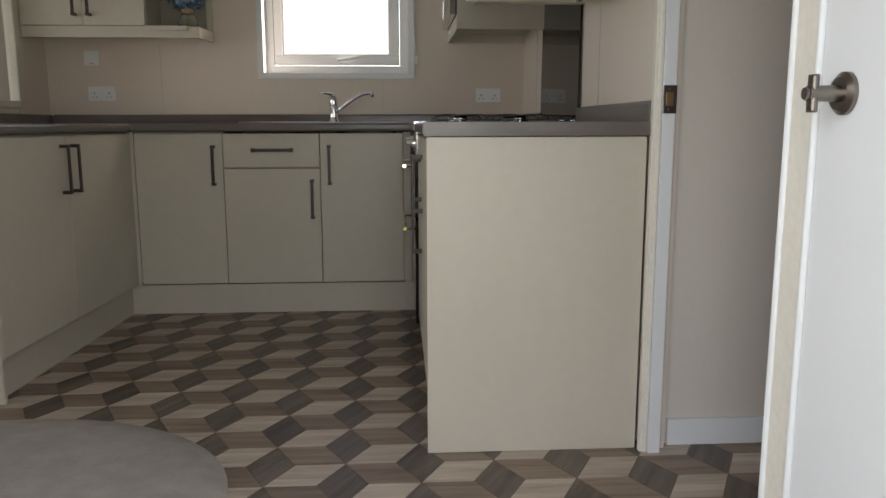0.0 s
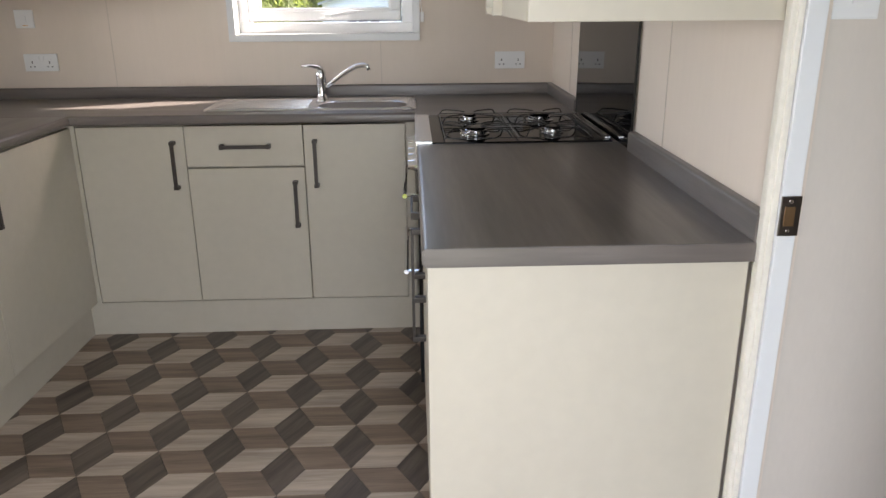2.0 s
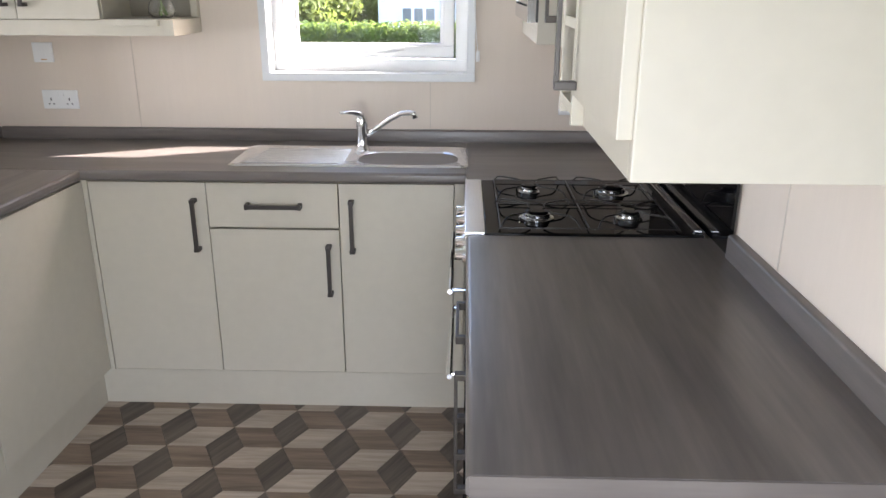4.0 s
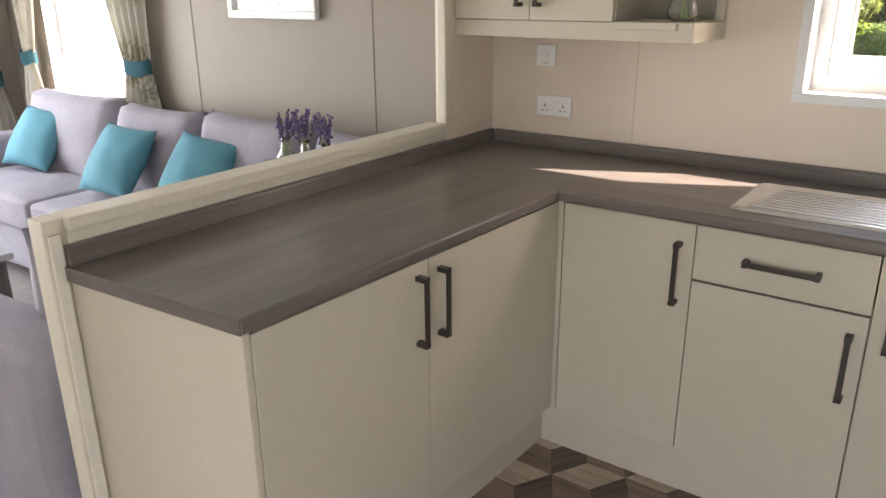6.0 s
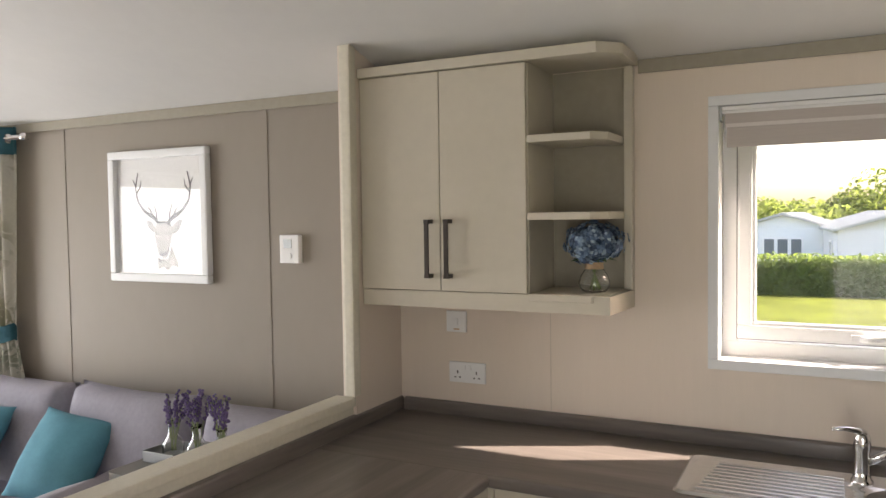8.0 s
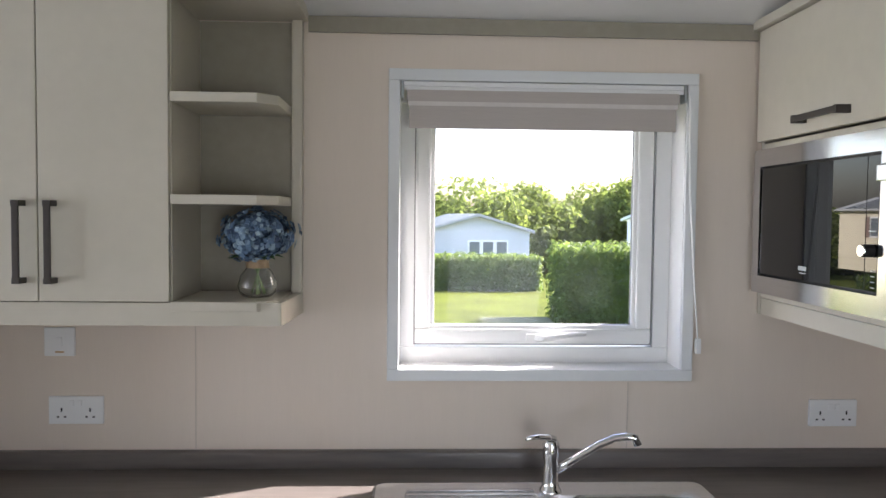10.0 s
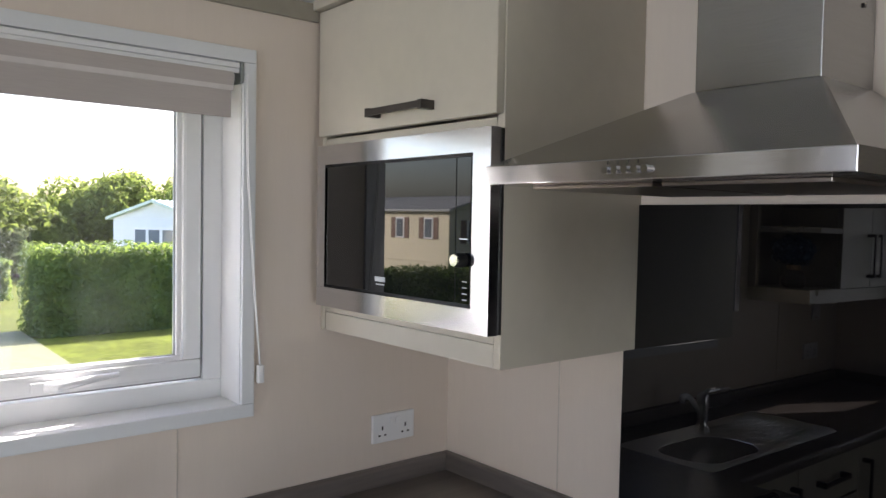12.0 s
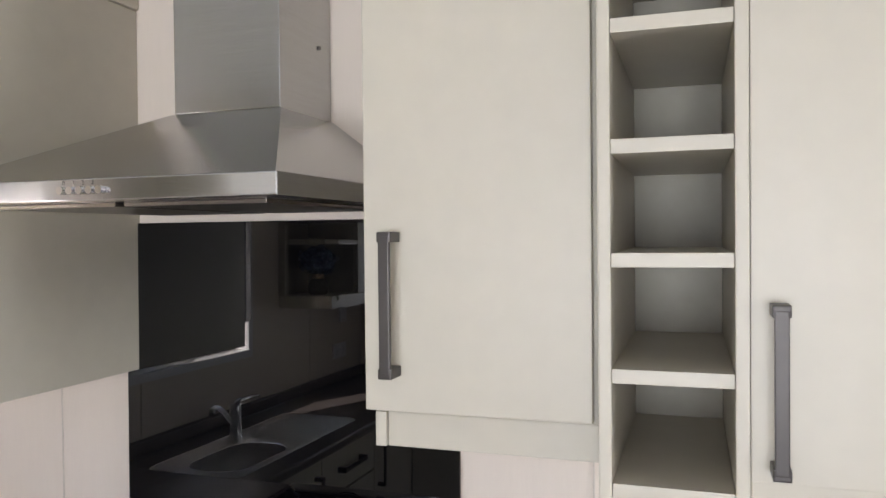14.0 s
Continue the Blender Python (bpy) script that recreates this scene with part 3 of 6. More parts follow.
# right run
u = base_unit("greige base cabinet with drawer and door beside the cooker", (0.65, 2.7, 0), (XR + 0.0195, 0.93, 2.462, 2.925, 0.14, 0.856))
d = part("door", slab(XR, XR + 0.0185, 2.464, 2.922, Z0, 0.688), "cab", u)
handle(d, (XR, 2.50, 0.56), "z", (-1, 0, 0), 0.185)
d = part("drawer_front", slab(XR, XR + 0.0185, 2.464, 2.922, 0.693, Z1), "cab", u)
handle(d, (XR, 2.69, 0.772), "y", (-1, 0, 0), 0.19)
u = base_unit("greige base cabinet with one door and a tall end panel", (0.65, 2.2, 0), (XR + 0.0195, 0.93, 1.998, 2.461, 0.14, 0.856))
d = part("door", slab(XR, XR + 0.0185, 1.998, 2.460, Z0, Z1), "cab", u)
handle(d, (XR, 2.415, 0.703), "z", (-1, 0, 0), 0.185)
part("end_panel", slab(XR - 0.003, RW - 0.020, 1.980, 1.997, 0.0, 0.857), "cab", u)
tagged(part("plinth", slab(0.405, 0.42, 1.999, 2.925, 0.0, 0.139, 0.001), "cab"), "greige plinth board under the units beside the cooker", "plinth")

# ---- worktops ----


TH = 0.036


def top_profile(front, back, lo, hi, r=0.011, n=5):
    """Section of a worktop: (across, z), rounded at its front edge."""
    s = 1 if back > front else -1
    pts = [(back, lo), (back, hi)]
    for k in range(n + 1):
        a = math.pi / 2 * k / n
        pts.append((front + s * (r - r * math.sin(a)), hi - r + r * math.cos(a)))
    for k in range(n + 1):
        a = math.pi / 2 * k / n
        pts.append((front + s * (r - r * math.cos(a)), lo + r - r * math.sin(a)))
    return pts


def worktop(label, at, section, lo, hi, axis, m):
    w = tagged(part("worktop", prism(new_bm(), section, lo, hi, axis), m), label, "worktop")
    soft(w, 30)
    return w


worktop("dark wood-grain laminate worktop with the sink", None, top_profile(3.560, 4.098, TOP - TH, TOP), LW + 0.002, 0.345, "x", "top_x")
wl_ = worktop("dark wood-grain laminate worktop along the half wall", None, top_profile(-0.922, LW + 0.001, TOP - TH, TOP - 0.0007), 2.416, 3.580, "y", "top_y")
wr = worktop("dark wood-grain laminate worktop beside the cooker", None, top_profile(0.345, RW - 0.001, TOP - TH, TOP), 1.968, 2.928, "y", "top_y")
worktop("dark wood-grain laminate worktop in the corner behind the cooker", None, [(0.346, TOP - TH), (RW - 0.001, TOP - TH), (RW - 0.001, TOP), (0.346, TOP)], 3.472, 4.098, "y", "top_x")


def upstand(label, axis, wall, away, lo, hi, m, rise=0.046):
    z0, z1, t, r = TOP + 0.0005, TOP + rise, 0.020, 0.008
    f = wall + away * t
    sec = [(wall, z0), (wall, z1)] + [(f - away * (r - r * math.sin(a)), z1 - r + r * math.cos(a)) for a in (k * math.pi / 8 for k in range(5))] + [(f, z0)]
    o = tagged(part("upstand", prism(new_bm(), sec, lo, hi, axis), m), label, "upstand")
    return soft(o, 30)


upstand("dark wood-grain upstand along the window wall", "x", BACK - 0.001, -1, LW + 0.02, RW - 0.02, "top_x")
up_l = upstand("dark wood-grain upstand along the half wall", "y", LW + 0.001, 1, 2.386, 4.098, "top_y")
upstand("dark wood-grain upstand in the cooker corner", "y", RW - 0.001, -1, 3.52, 4.098, "top_y")
upstand("dark wood-grain upstand beside the hall opening", "y", RW - 0.001, -1, 1.969, 2.79, "top_y", 0.054)

# ---- half wall to the lounge ----
bm = new_bm()
box(bm, LW - 0.05, LW, 2.40, 3.80, -0.004, 0.968)
structure("wall_half", bm, "trim", "cream half wall between kitchen and lounge")
bm = new_bm()
box(bm, LW - 0.05, LW, 3.801, BACK, -0.004, EAVE)
prism(bm, [(3.801, EAVE), (BACK, EAVE), (3.801, ceil_z(3.801))], LW - 0.05, LW, "x")
structure("wall_pier", bm, "wall_k", "beige pier beside the upper cabinets")
structure("trim_half_wall_cap", box(new_bm(), LW - 0.066, LW + 0.012, 2.3998, 3.80, 0.969, 1.0, 0.006), "trim", "cream rounded cap on the half wall", "trim")
structure("trim_half_wall_end", box(new_bm(), LW - 0.066, LW - 0.004, 2.350, 2.399, 0.0, 1.0, 0.008), "trim", "cream end post of the half wall", "trim")
structure("trim_half_wall_bead", box(new_bm(), LW - 0.003, LW + 0.006, 2.356, 2.383, 0.0, 0.968, 0.003), "bead", "cream bead beside the half wall's end", "trim")
structure("trim_pier_post", box(new_bm(), LW - 0.036, LW + 0.004, 3.785, 3.826, 1.001, 2.15, 0.008), "trim", "cream post at the opening's edge", "trim")

# end bands of the worktops
part("end_band", box(new_bm(), 0.350, RW - 0.002, 1.9655, 1.9678, TOP - TH + 0.001, TOP - 0.001), "top_x", wr)
part("end_band", box(new_bm(), LW + 0.002, -0.927, 2.4135, 2.4158, TOP - TH + 0.001, TOP - 0.001), "top_x", wl_)

# the units along the half wall stand slightly askew to the window wall
SKEW = Matrix.Translation((-0.93, 3.58, 0)) @ pose(0, 0, 0, 0, 0, -2.3) @ Matrix.Translation((0.93, -3.58, 0))
for ob in (wl_, *wl_.children, *left_unit.children):
    off = origin_of(ob)
    for v in ob.data.vertices:
        if v.co.y + off.y < 2.449:
            v.co.y -= 0.062 * max(0.0, min(1.0, (-0.92 - v.co.x - off.x) / 0.58))
for ob in (left_unit, left_plinth, wl_):
    ob.matrix_basis = SKEW @ Matrix.Translation(ob.location)
for ob in (up_l, *[bpy.data.objects[n] for n in ("wall_half", "trim_half_wall_cap", "trim_half_wall_end", "trim_half_wall_bead")]):
    ob.location.x -= 0.012

# ---- upper cabinet with open shelves ----
uc = thing("wall_cabinet", (-1.07, 3.96, 1.31), "greige wall cabinet with two doors and open end shelves", "wall cabinet")
UF = 3.845
part("body", slab(LW + 0.001, -0.915, UF + 0.0195, BACK - 0.001, 1.355, 2.045), "cab", uc)
d = part("door", slab(LW + 0.004, -1.2055, UF, UF + 0.0185, 1.357, 2.043), "cab", uc)
handle(d, (-1.238, UF, 1.490), "z", (0, -1, 0), 0.185)
d = part("door", slab(-1.2025, -0.917, UF, UF + 0.0185, 1.357, 2.043), "cab", uc)
handle(d, (-1.170, UF, 1.490), "z", (0, -1, 0), 0.185)
SHELF = [(-0.914, BACK - 0.006), (-0.914, UF), (-0.722, UF), (-0.680, UF + 0.045), (-0.680, BACK - 0.006)]
for z in (1.335, 1.577, 1.806):
    part("shelf", prism(new_bm(), SHELF, z, z + 0.022, "z", 0.003), "cab", uc)
part("top_board", prism(new_bm(), [(LW + 0.002, BACK - 0.006), (LW + 0.002, UF - 0.012), (-0.700, UF - 0.012), (-0.640, UF + 0.05), (-0.640, BACK - 0.006)], 2.046, 2.078, "z", 0.004), "cab", uc, "moulded cornice board")
part("pelmet", prism(new_bm(), [(LW + 0.002, UF + 0.03), (LW + 0.002, UF + 0.008), (-0.668, UF + 0.008), (-0.652, BACK - 0.006), (-0.672, BACK - 0.006), (-0.688, UF + 0.03)], 1.302, 1.354, "z"), "cab", uc, "light pelmet board")
# back of the open shelves: niche shade is put into its darker colour
part("back_panel", slab(-0.9135, -0.682, BACK - 0.0055, BACK - 0.001, 1.357, 2.044, 0.0005), "cab_shade_taupe", uc)
part("end_strip", slab(-0.679, -0.652, BACK - 0.036, BACK - 0.001, 1.355, 2.045, 0.006), "cab", uc)

# ---- microwave cabinet ----
mc = thing("wall_cabinet", (0.75, 3.79, 1.30), "greige wall cabinet with a flap door over a microwave", "wall cabinet")
MX = 0.548
part("side_panel", slab(MX, RW - 0.001, 3.487, 3.505, 1.306, 2.045), "cab", mc)
part("side_panel", slab(MX, RW - 0.001, 4.080, 4.098, 1.306, 2.045), "cab", mc)
part("top_panel", slab(MX, RW - 0.001, 3.506, 4.079, 2.027, 2.045), "cab", mc)
part("shelf", slab(MX, RW - 0.001, 3.506, 4.079, 1.735, 1.753), "cab", mc)
part("bottom_panel", slab(MX, RW - 0.001, 3.506, 4.079, 1.350, 1.366), "cab", mc)
part("pelmet", slab(MX + 0.001, MX + 0.019, 3.506, 4.079, 1.306, 1.349), "cab", mc)
d = part("flap_door", slab(MX - 0.019, MX - 0.0005, 3.489, 4.085, 1.757, 2.043), "cab", mc)
handle(d, (MX - 0.019, 3.753, 1.787), "y", (-1, 0, 0), 0.19)
part("cornice", slab(MX - 0.035, RW - 0.001, 3.480, 4.098, 2.046, 2.070, 0.004), "cab", mc)

mw = thing("microwave", (0.75, 3.78, 1.367), "built-in steel microwave with a black glass door", "microwave")
part("body", slab(MX + 0.002, 0.90, 3.52, 4.065, 1.369, 1.73), "black", mw)
F0, F1 = MX - 0.030, MX - 0.006
bm = new_bm()
for y0, y1, z0, z1 in ((3.489, 4.070, 1.690, 1.733), (3.489, 4.070, 1.368, 1.412), (4.036, 4.070, 1.4121, 1.6899), (3.489, 3.535, 1.4121, 1.6899)):
    box(bm, F0, F1, y0, y1, z0, z1)
part("frame", bm, "steel_y", mw, "brushed steel frame")
part("frame_backing", slab(F1 + 0.0005, MX + 0.0015, 3.487, 4.068, 1.369, 1.732, 0.001), "black", mw)
dr = part("door", slab(F0 + 0.003, F1 - 0.002, 3.582, 4.030, 1.418, 1.684, 0.001), "mw_glass", mw, "black glass door")
part("control_panel", slab(F0 + 0.003, F1 - 0.002, 3.541, 3.5810, 1.418, 1.684, 0.001), "mw_glass", mw, "black glass control strip")
bm = new_bm()
rod(bm, (F0 + 0.0025, 3.558, 1.498), (F0 - 0.018, 3.558, 1.498), 0.0130, 0.0125, 24)
kn = part("knob", bm, "black", mw)
bm = new_bm()
rod(bm, (F0 - 0.0185, 3.558, 1.498), (F0 - 0.0215, 3.558, 1.498), 0.0118, 0.0108, 24)
part("knob_cap", bm, "chrome", kn, "bright steel knob face")
bm = new_bm()
box(bm, F0 + 0.0018, F0 + 0.0026, 3.800, 3.836, 1.440, 1.450)
box(bm, F0 + 0.0018, F0 + 0.0026, 3.802, 3.832, 1.433, 1.4355)
part("maker_mark", bm, "zinc", dr, "small pale maker's mark")
for z in (1.535, 1.458, 1.447, 1.436, 1.425):
    part("print_mark", box(new_bm(), F0 + 0.0018, F0 + 0.0026, 3.548, 3.570 if z > 1.5 else 3.560, z, z + 0.002), "zinc", mw)

# ---- tall wall cabinet with wine rack ----
rc = thing("wall_cabinet", (0.75, 2.65, 1.30), "greige wall cabinet with one door beside the cooker hood", "wall cabinet")
part("body", slab(MX, RW - 0.001, 2.503, 2.788, 1.352, 2.045), "cab", rc)
d = part("door", slab(MX - 0.019, MX - 0.0005, 2.508, 2.792, 1.357, 2.043), "cab", rc)
handle(d, (MX - 0.019, 2.752, 1.492), "z", (-1, 0, 0), 0.180)
part("pelmet", slab(MX + 0.006, MX + 0.022, 2.503, 2.772, 1.306, 1.351), "cab", rc)
part("pelmet_end", slab(MX + 0.002, RW - 0.001, 2.773, 2.788, 1.306, 1.351), "cab", rc)
part("cornice", slab(MX - 0.035, RW - 0.001, 2.503, 2.800, 2.046, 2.070, 0.004), "cab", rc)

rk = thing("wall_cabinet", (0.73, 2.24, 1.27), "greige wall cabinet with one door and a narrow open rack", "wall cabinet")
RX, RB = 0.522, 1.268
part("body", slab(RX, RW - 0.001, 2.004, 2.340, RB + 0.045, 2.045), "cab", rk)
d = part("door", slab(RX - 0.019, RX - 0.0005, 1.990, 2.341, 1.314, 2.043), "cab", rk)
handle(d, (RX - 0.019, 2.314, 1.415), "z", (-1, 0, 0), 0.178)
part("pelmet", slab(RX - 0.001, RX + 0.017, 2.002, 2.340, RB, 1.3125), "cab", rk)
part("end_panel", slab(RX - 0.001, RW - 0.001, 1.984, 2.0015, RB, 2.045), "cab", rk)
part("rack_side", slab(RX - 0.020, RW - 0.02, 2.484, 2.4985, RB, 2.045), "cab", rk)
part("rack_side", slab(RX - 0.020, RW - 0.02, 2.3415, 2.356, RB, 2.045), "cab", rk)
# rack back in the darkened colour, which holds the recess shade
part("rack_back", slab(RW - 0.10, RW - 0.09, 2.3565, 2.4835, RB, 2.045), "cab_shade_taupe", rk)
for z in (1.292, 1.419, 1.547, 1.672, 1.804, 1.936):
    part("rack_shelf", slab(RX - 0.019, RW - 0.101, 2.3565, 2.4835, z - 0.008, z + 0.008, 0.001), "cab", rk)
part("cornice", slab(RX - 0.035, RW - 0.001, 1.975, 2.5025, 2.046, 2.070, 0.004), "cab", rk)

# ---- cooker hood ----
hd = thing("cooker_hood", (0.70, 3.14, 1.626), "brushed steel chimney cooker hood over the hob", "cooker hood")
HX, HY0, HY1, HB = 0.432, 2.858, 3.412, 1.626
CX, CY0, CY1, CZ = 0.762, 3.044, 3.252, 1.790
part("lip", box(new_bm(), HX, RW - 0.002, HY0, HY1, HB, HB + 0.028, 0.0015), "steel_y", hd)
bm = new_bm()
lo = [bm.verts.new(p) for p in ((HX + 0.003, HY0 + 0.003, HB + 0.0285), (RW - 0.002, HY0 + 0.003, HB + 0.0285), (RW - 0.002, HY1 - 0.003, HB + 0.0285), (HX + 0.003, HY1 - 0.003, HB + 0.0285))]
hi = [bm.verts.new(p) for p in ((CX - 0.004, CY0 - 0.004, CZ), (RW - 0.002, CY0 - 0.004, CZ), (RW - 0.002, CY1 + 0.004, CZ), (CX - 0.004, CY1 + 0.004, CZ))]
for i in range(4):
    bm.faces.new((lo[i], lo[(i + 1) % 4], hi[(i + 1) % 4], hi[i]))
bm.faces.new(list(reversed(lo)))
bm.faces.new(hi)
part("canopy", bm, "steel", hd)
part("chimney", box(new_bm(), CX, RW - 0.002, CY0, CY1, CZ + 0.001, 2.30, 0.002), "steel", hd)
bm = new_bm()
for k in range(2):
    ya = HY0 + 0.05 + k * 0.235
    box(bm, HX + 0.06, RW - 0.08, ya, ya + 0.22, HB - 0.006, HB - 0.0005, 0.001)
part("grease_filter", bm, "pewter", hd, "grey mesh filter")
for k in range(5):
    bm = new_bm()
    rod(bm, (HX - 0.0005, 3.109 + 0.0155 * k, HB + 0.013), (HX - 0.008, 3.109 + 0.0155 * k, HB + 0.013), 0.0052, seg=14)
    part("push_button", bm, "chrome", hd)
for k, sign in enumerate("3210"):
    fc = bpy.data.curves.new("figure", "FONT")
    fc.body, fc.size, fc.align_x = sign, 0.008, "CENTER"
    fo = bpy.data.objects.new("figure", fc)
    fm = bpy.data.meshes.new_from_object(fo)
    bpy.data.objects.remove(fo)
    bm = new_bm()
    bm.from_mesh(fm)
    bm.transform(Matrix.Translation((HX - 0.0006, 3.1245 + 0.0155 * k, HB + 0.0205)) @ pose(0, 0, 0, 90, 0, -90))
    part("printed_figure", bm, "black", hd)
bm = new_bm()
rod(bm, (0.90, CY0 - 0.0005, 1.92), (0.90, CY0 - 0.003, 1.92), 0.004, seg=8)
part("screw", bm, "pewter", hd)

# black glass splashback
tagged(part("splashback", prism(new_bm(), [(RW - 0.015, TOP + 0.003), (RW - 0.008, TOP + 0.003), (RW - 0.001, 1.608), (RW - 0.008, 1.608)], 2.795, 3.515, "y"), "black_glass"), "glossy black glass splashback behind the hob", "splashback")

# ---- cooker ----
ck = thing("cooker", (0.62, 3.2, 0), "slot-in gas cooker with a steel front and black hob", "cooker")
KY0, KY1 = 2.932, 3.468
part("body", slab(0.372, 0.93, KY0 + 0.003, KY1 - 0.003, 0.02, 0.862), "black", ck)
part("control_panel", slab(0.350, 0.371, KY0 + 0.003, KY1 - 0.003, 0.775, 0.862), "steel_y", ck, "steel control panel")
for z0, z1 in ((0.53, 0.765), (0.11, 0.52)):
    d = part("oven_door", slab(0.346, 0.371, KY0 + 0.005, KY1 - 0.005, z0, z1), "black_glass", ck, "black glass oven door")
    bm = new_bm()
    zb = z1 - 0.035
    tube(bm, [(0.306, KY0 + 0.03, zb), (0.306, KY1 - 0.03, zb)], 0.0075, 10)
    for yy in (KY0 + 0.045, KY1 - 0.045):
        rod(bm, (0.346, yy, zb), (0.306, yy, zb), 0.006, seg=8)
    part("door_bar", bm, "chrome", d, "bright steel bar handle")
for k in range(5):
    yk = KY0 + 0.07 + 0.1 * k
    bm = new_bm()
    rod(bm, (0.3495, yk, 0.818), (0.338, yk, 0.818), 0.022, 0.021, 18)
    rod(bm, (0.338, yk, 0.818), (0.318, yk, 0.818), 0.016, 0.014, 18)
    part("knob", bm, "chrome", ck, "steel control knob")
part("hob_trim", slab(0.342, 0.392, KY0, KY1, 0.864, TOP + 0.006, 0.003), "sink", ck, "brushed steel front strip")
part("hob_plate", slab(0.3925, 0.925, KY0, KY1, 0.864, TOP + 0.004, 0.003), "enamel", ck, "black enamel hob plate")
part("hob_rear_trim", slab(0.905, 0.925, KY0 + 0.02, KY1 - 0.02, TOP + 0.0045, TOP + 0.010, 0.002), "steel", ck)
for bx, by, r in ((0.53, 3.07, 0.034), (0.53, 3.33, 0.024), (0.77, 3.07, 0.026), (0.77, 3.33, 0.038)):
    bm = new_bm()
    lathe(bm, [(r * 1.3, 0.0), (r * 1.3, 0.002), (r * 1.05, 0.004), (r, 0.006), (r, 0.013), (r * 0.9, 0.0155), (0.0005, 0.016)], bx, by, TOP + 0.0045, 26)
    b_ = part("burner", bm, "steel", ck, "steel burner ring")
    soft(b_)
    bm = new_bm()
    lathe(bm, [(r * 0.92, 0.0), (r * 0.92, 0.003), (r * 0.82, 0.0055), (0.0005, 0.006)], bx, by, TOP + 0.0207, 26)
    soft(part("burner_cap", bm, "enamel", b_))
    bm = new_bm()
    rod(bm, (bx - r - 0.012, by - 0.006, TOP + 0.0045), (bx - r - 0.012, by - 0.006, TOP + 0.017), 0.0035, seg=10)
    part("spark_plug", bm, "chrome", b_)
for yc in (3.07, 3.33):
    bm = new_bm()
    zt = TOP + 0.031
    for bx in (0.53, 0.77):
        for sx in (1, -1):
            for sy in (1, -1):
                tube(bm, [(bx + sx * 0.098, yc + sy * 0.112, TOP + 0.012), (bx + sx * 0.088, yc + sy * 0.094, zt - 0.004), (bx + sx * 0.074, yc + sy * 0.074, zt),
                          (bx + sx * 0.032, yc + sy * 0.046, zt), (bx + sx * 0.018, yc + sy * 0.022, zt)], 0.0023, 8)
    for yy in (yc - 0.114, yc + 0.114):
        tube(bm, [(0.425, yy, TOP + 0.0065), (0.43, yy, TOP + 0.011), (0.87, yy, TOP + 0.011), (0.875, yy, TOP + 0.0065)], 0.0016, 8)
    for xx in (0.43, 0.65, 0.87):
        tube(bm, [(xx, yc - 0.114, TOP + 0.011), (xx, yc + 0.114, TOP + 0.011)], 0.0016, 8)
    soft(part("pan_support", bm, "iron", ck, "dark wire pan support"), 60)

# ---- sink and tap ----
sk = thing("sink", (-0.06, 3.8, TOP), "stainless steel inset sink with a ribbed drainer", "sink")
SX0, SX1, SY0, SY1 = -0.462, 0.352, 3.638, 3.962
bx0, bx1, by0, by1 = -0.035, 0.318, 3.668, 3.880


def round_rect(x0, x1, y0, y1, r, n=6):
    pts = []
    for cx, cy, a0 in ((x1 - r, y1 - r, 0), (x0 + r, y1 - r, 90), (x0 + r, y0 + r, 180), (x1 - r, y0 + r, 270)):
        for k in range(n + 1):
            a = radians(a0 + 90 * k / n)
            pts.append((cx + r * math.cos(a), cy + r * math.sin(a)))
    return pts


bm = new_bm()
outer = round_rect(SX0, SX1, SY0, SY1, 0.03)
mid = round_rect(SX0 + 0.008, SX1 - 0.008, SY0 + 0.008, SY1 - 0.008, 0.026)
ov = [bm.verts.new((x, y, TOP + 0.001)) for x, y in outer]
mv = [bm.verts.new((x, y, TOP + 0.007)) for x, y in mid]
N = len(ov)
for i in range(N):
    bm.faces.new((ov[i], ov[(i + 1) % N], mv[(i + 1) % N], mv[i]))
inner = [bm.verts.new((x, y, TOP + 0.004)) for x, y in round_rect(SX0 + 0.02, SX1 - 0.02, SY0 + 0.02, SY1 - 0.02, 0.022)]
for i in range(N):
    bm.faces.new((mv[i], mv[(i + 1) % N], inner[(i + 1) % N], inner[i]))
# deck with the bowl's opening
bowl_t = [bm.verts.new((x, y, TOP + 0.004)) for x, y in round_rect(bx0, bx1, by0, by1, 0.085)]
es = [bm.edges.get((inner[i], inner[(i + 1) % N])) or bm.edges.new((inner[i], inner[(i + 1) % N])) for i in range(N)]
es += [bm.edges.new((bowl_t[i], bowl_t[(i + 1) % N])) for i in range(N)]
bmesh.ops.triangle_fill(bm, use_beauty=True, use_dissolve=False, edges=es)
prev = bowl_t
for ins, dz, r in ((0.006, -0.006, 0.082), (0.014, -0.11, 0.075), (0.035, -0.135, 0.06)):
    ring = [bm.verts.new((x, y, TOP + 0.004 + dz)) for x, y in round_rect(bx0 + ins, bx1 - ins, by0 + ins, by1 - ins, r)]
    for i in range(N):
        bm.faces.new((prev[i], prev[(i + 1) % N], ring[(i + 1) % N], ring[i]))
    prev = ring
bm.faces.new(prev)
bmesh.ops.recalc_face_normals(bm, faces=bm.faces)
soft(part("basin", bm, "sink", sk), 40)
bm = new_bm()
for k in range(9):
    y = SY0 + 0.045 + 0.027 * k
    box(bm, SX0 + 0.05 + 0.004 * k, -0.075, y, y + 0.011, TOP + 0.0035, TOP + 0.0085, 0.0035)
soft(part("drainer_ribs", bm, "sink", sk), 50)
bm = new_bm()
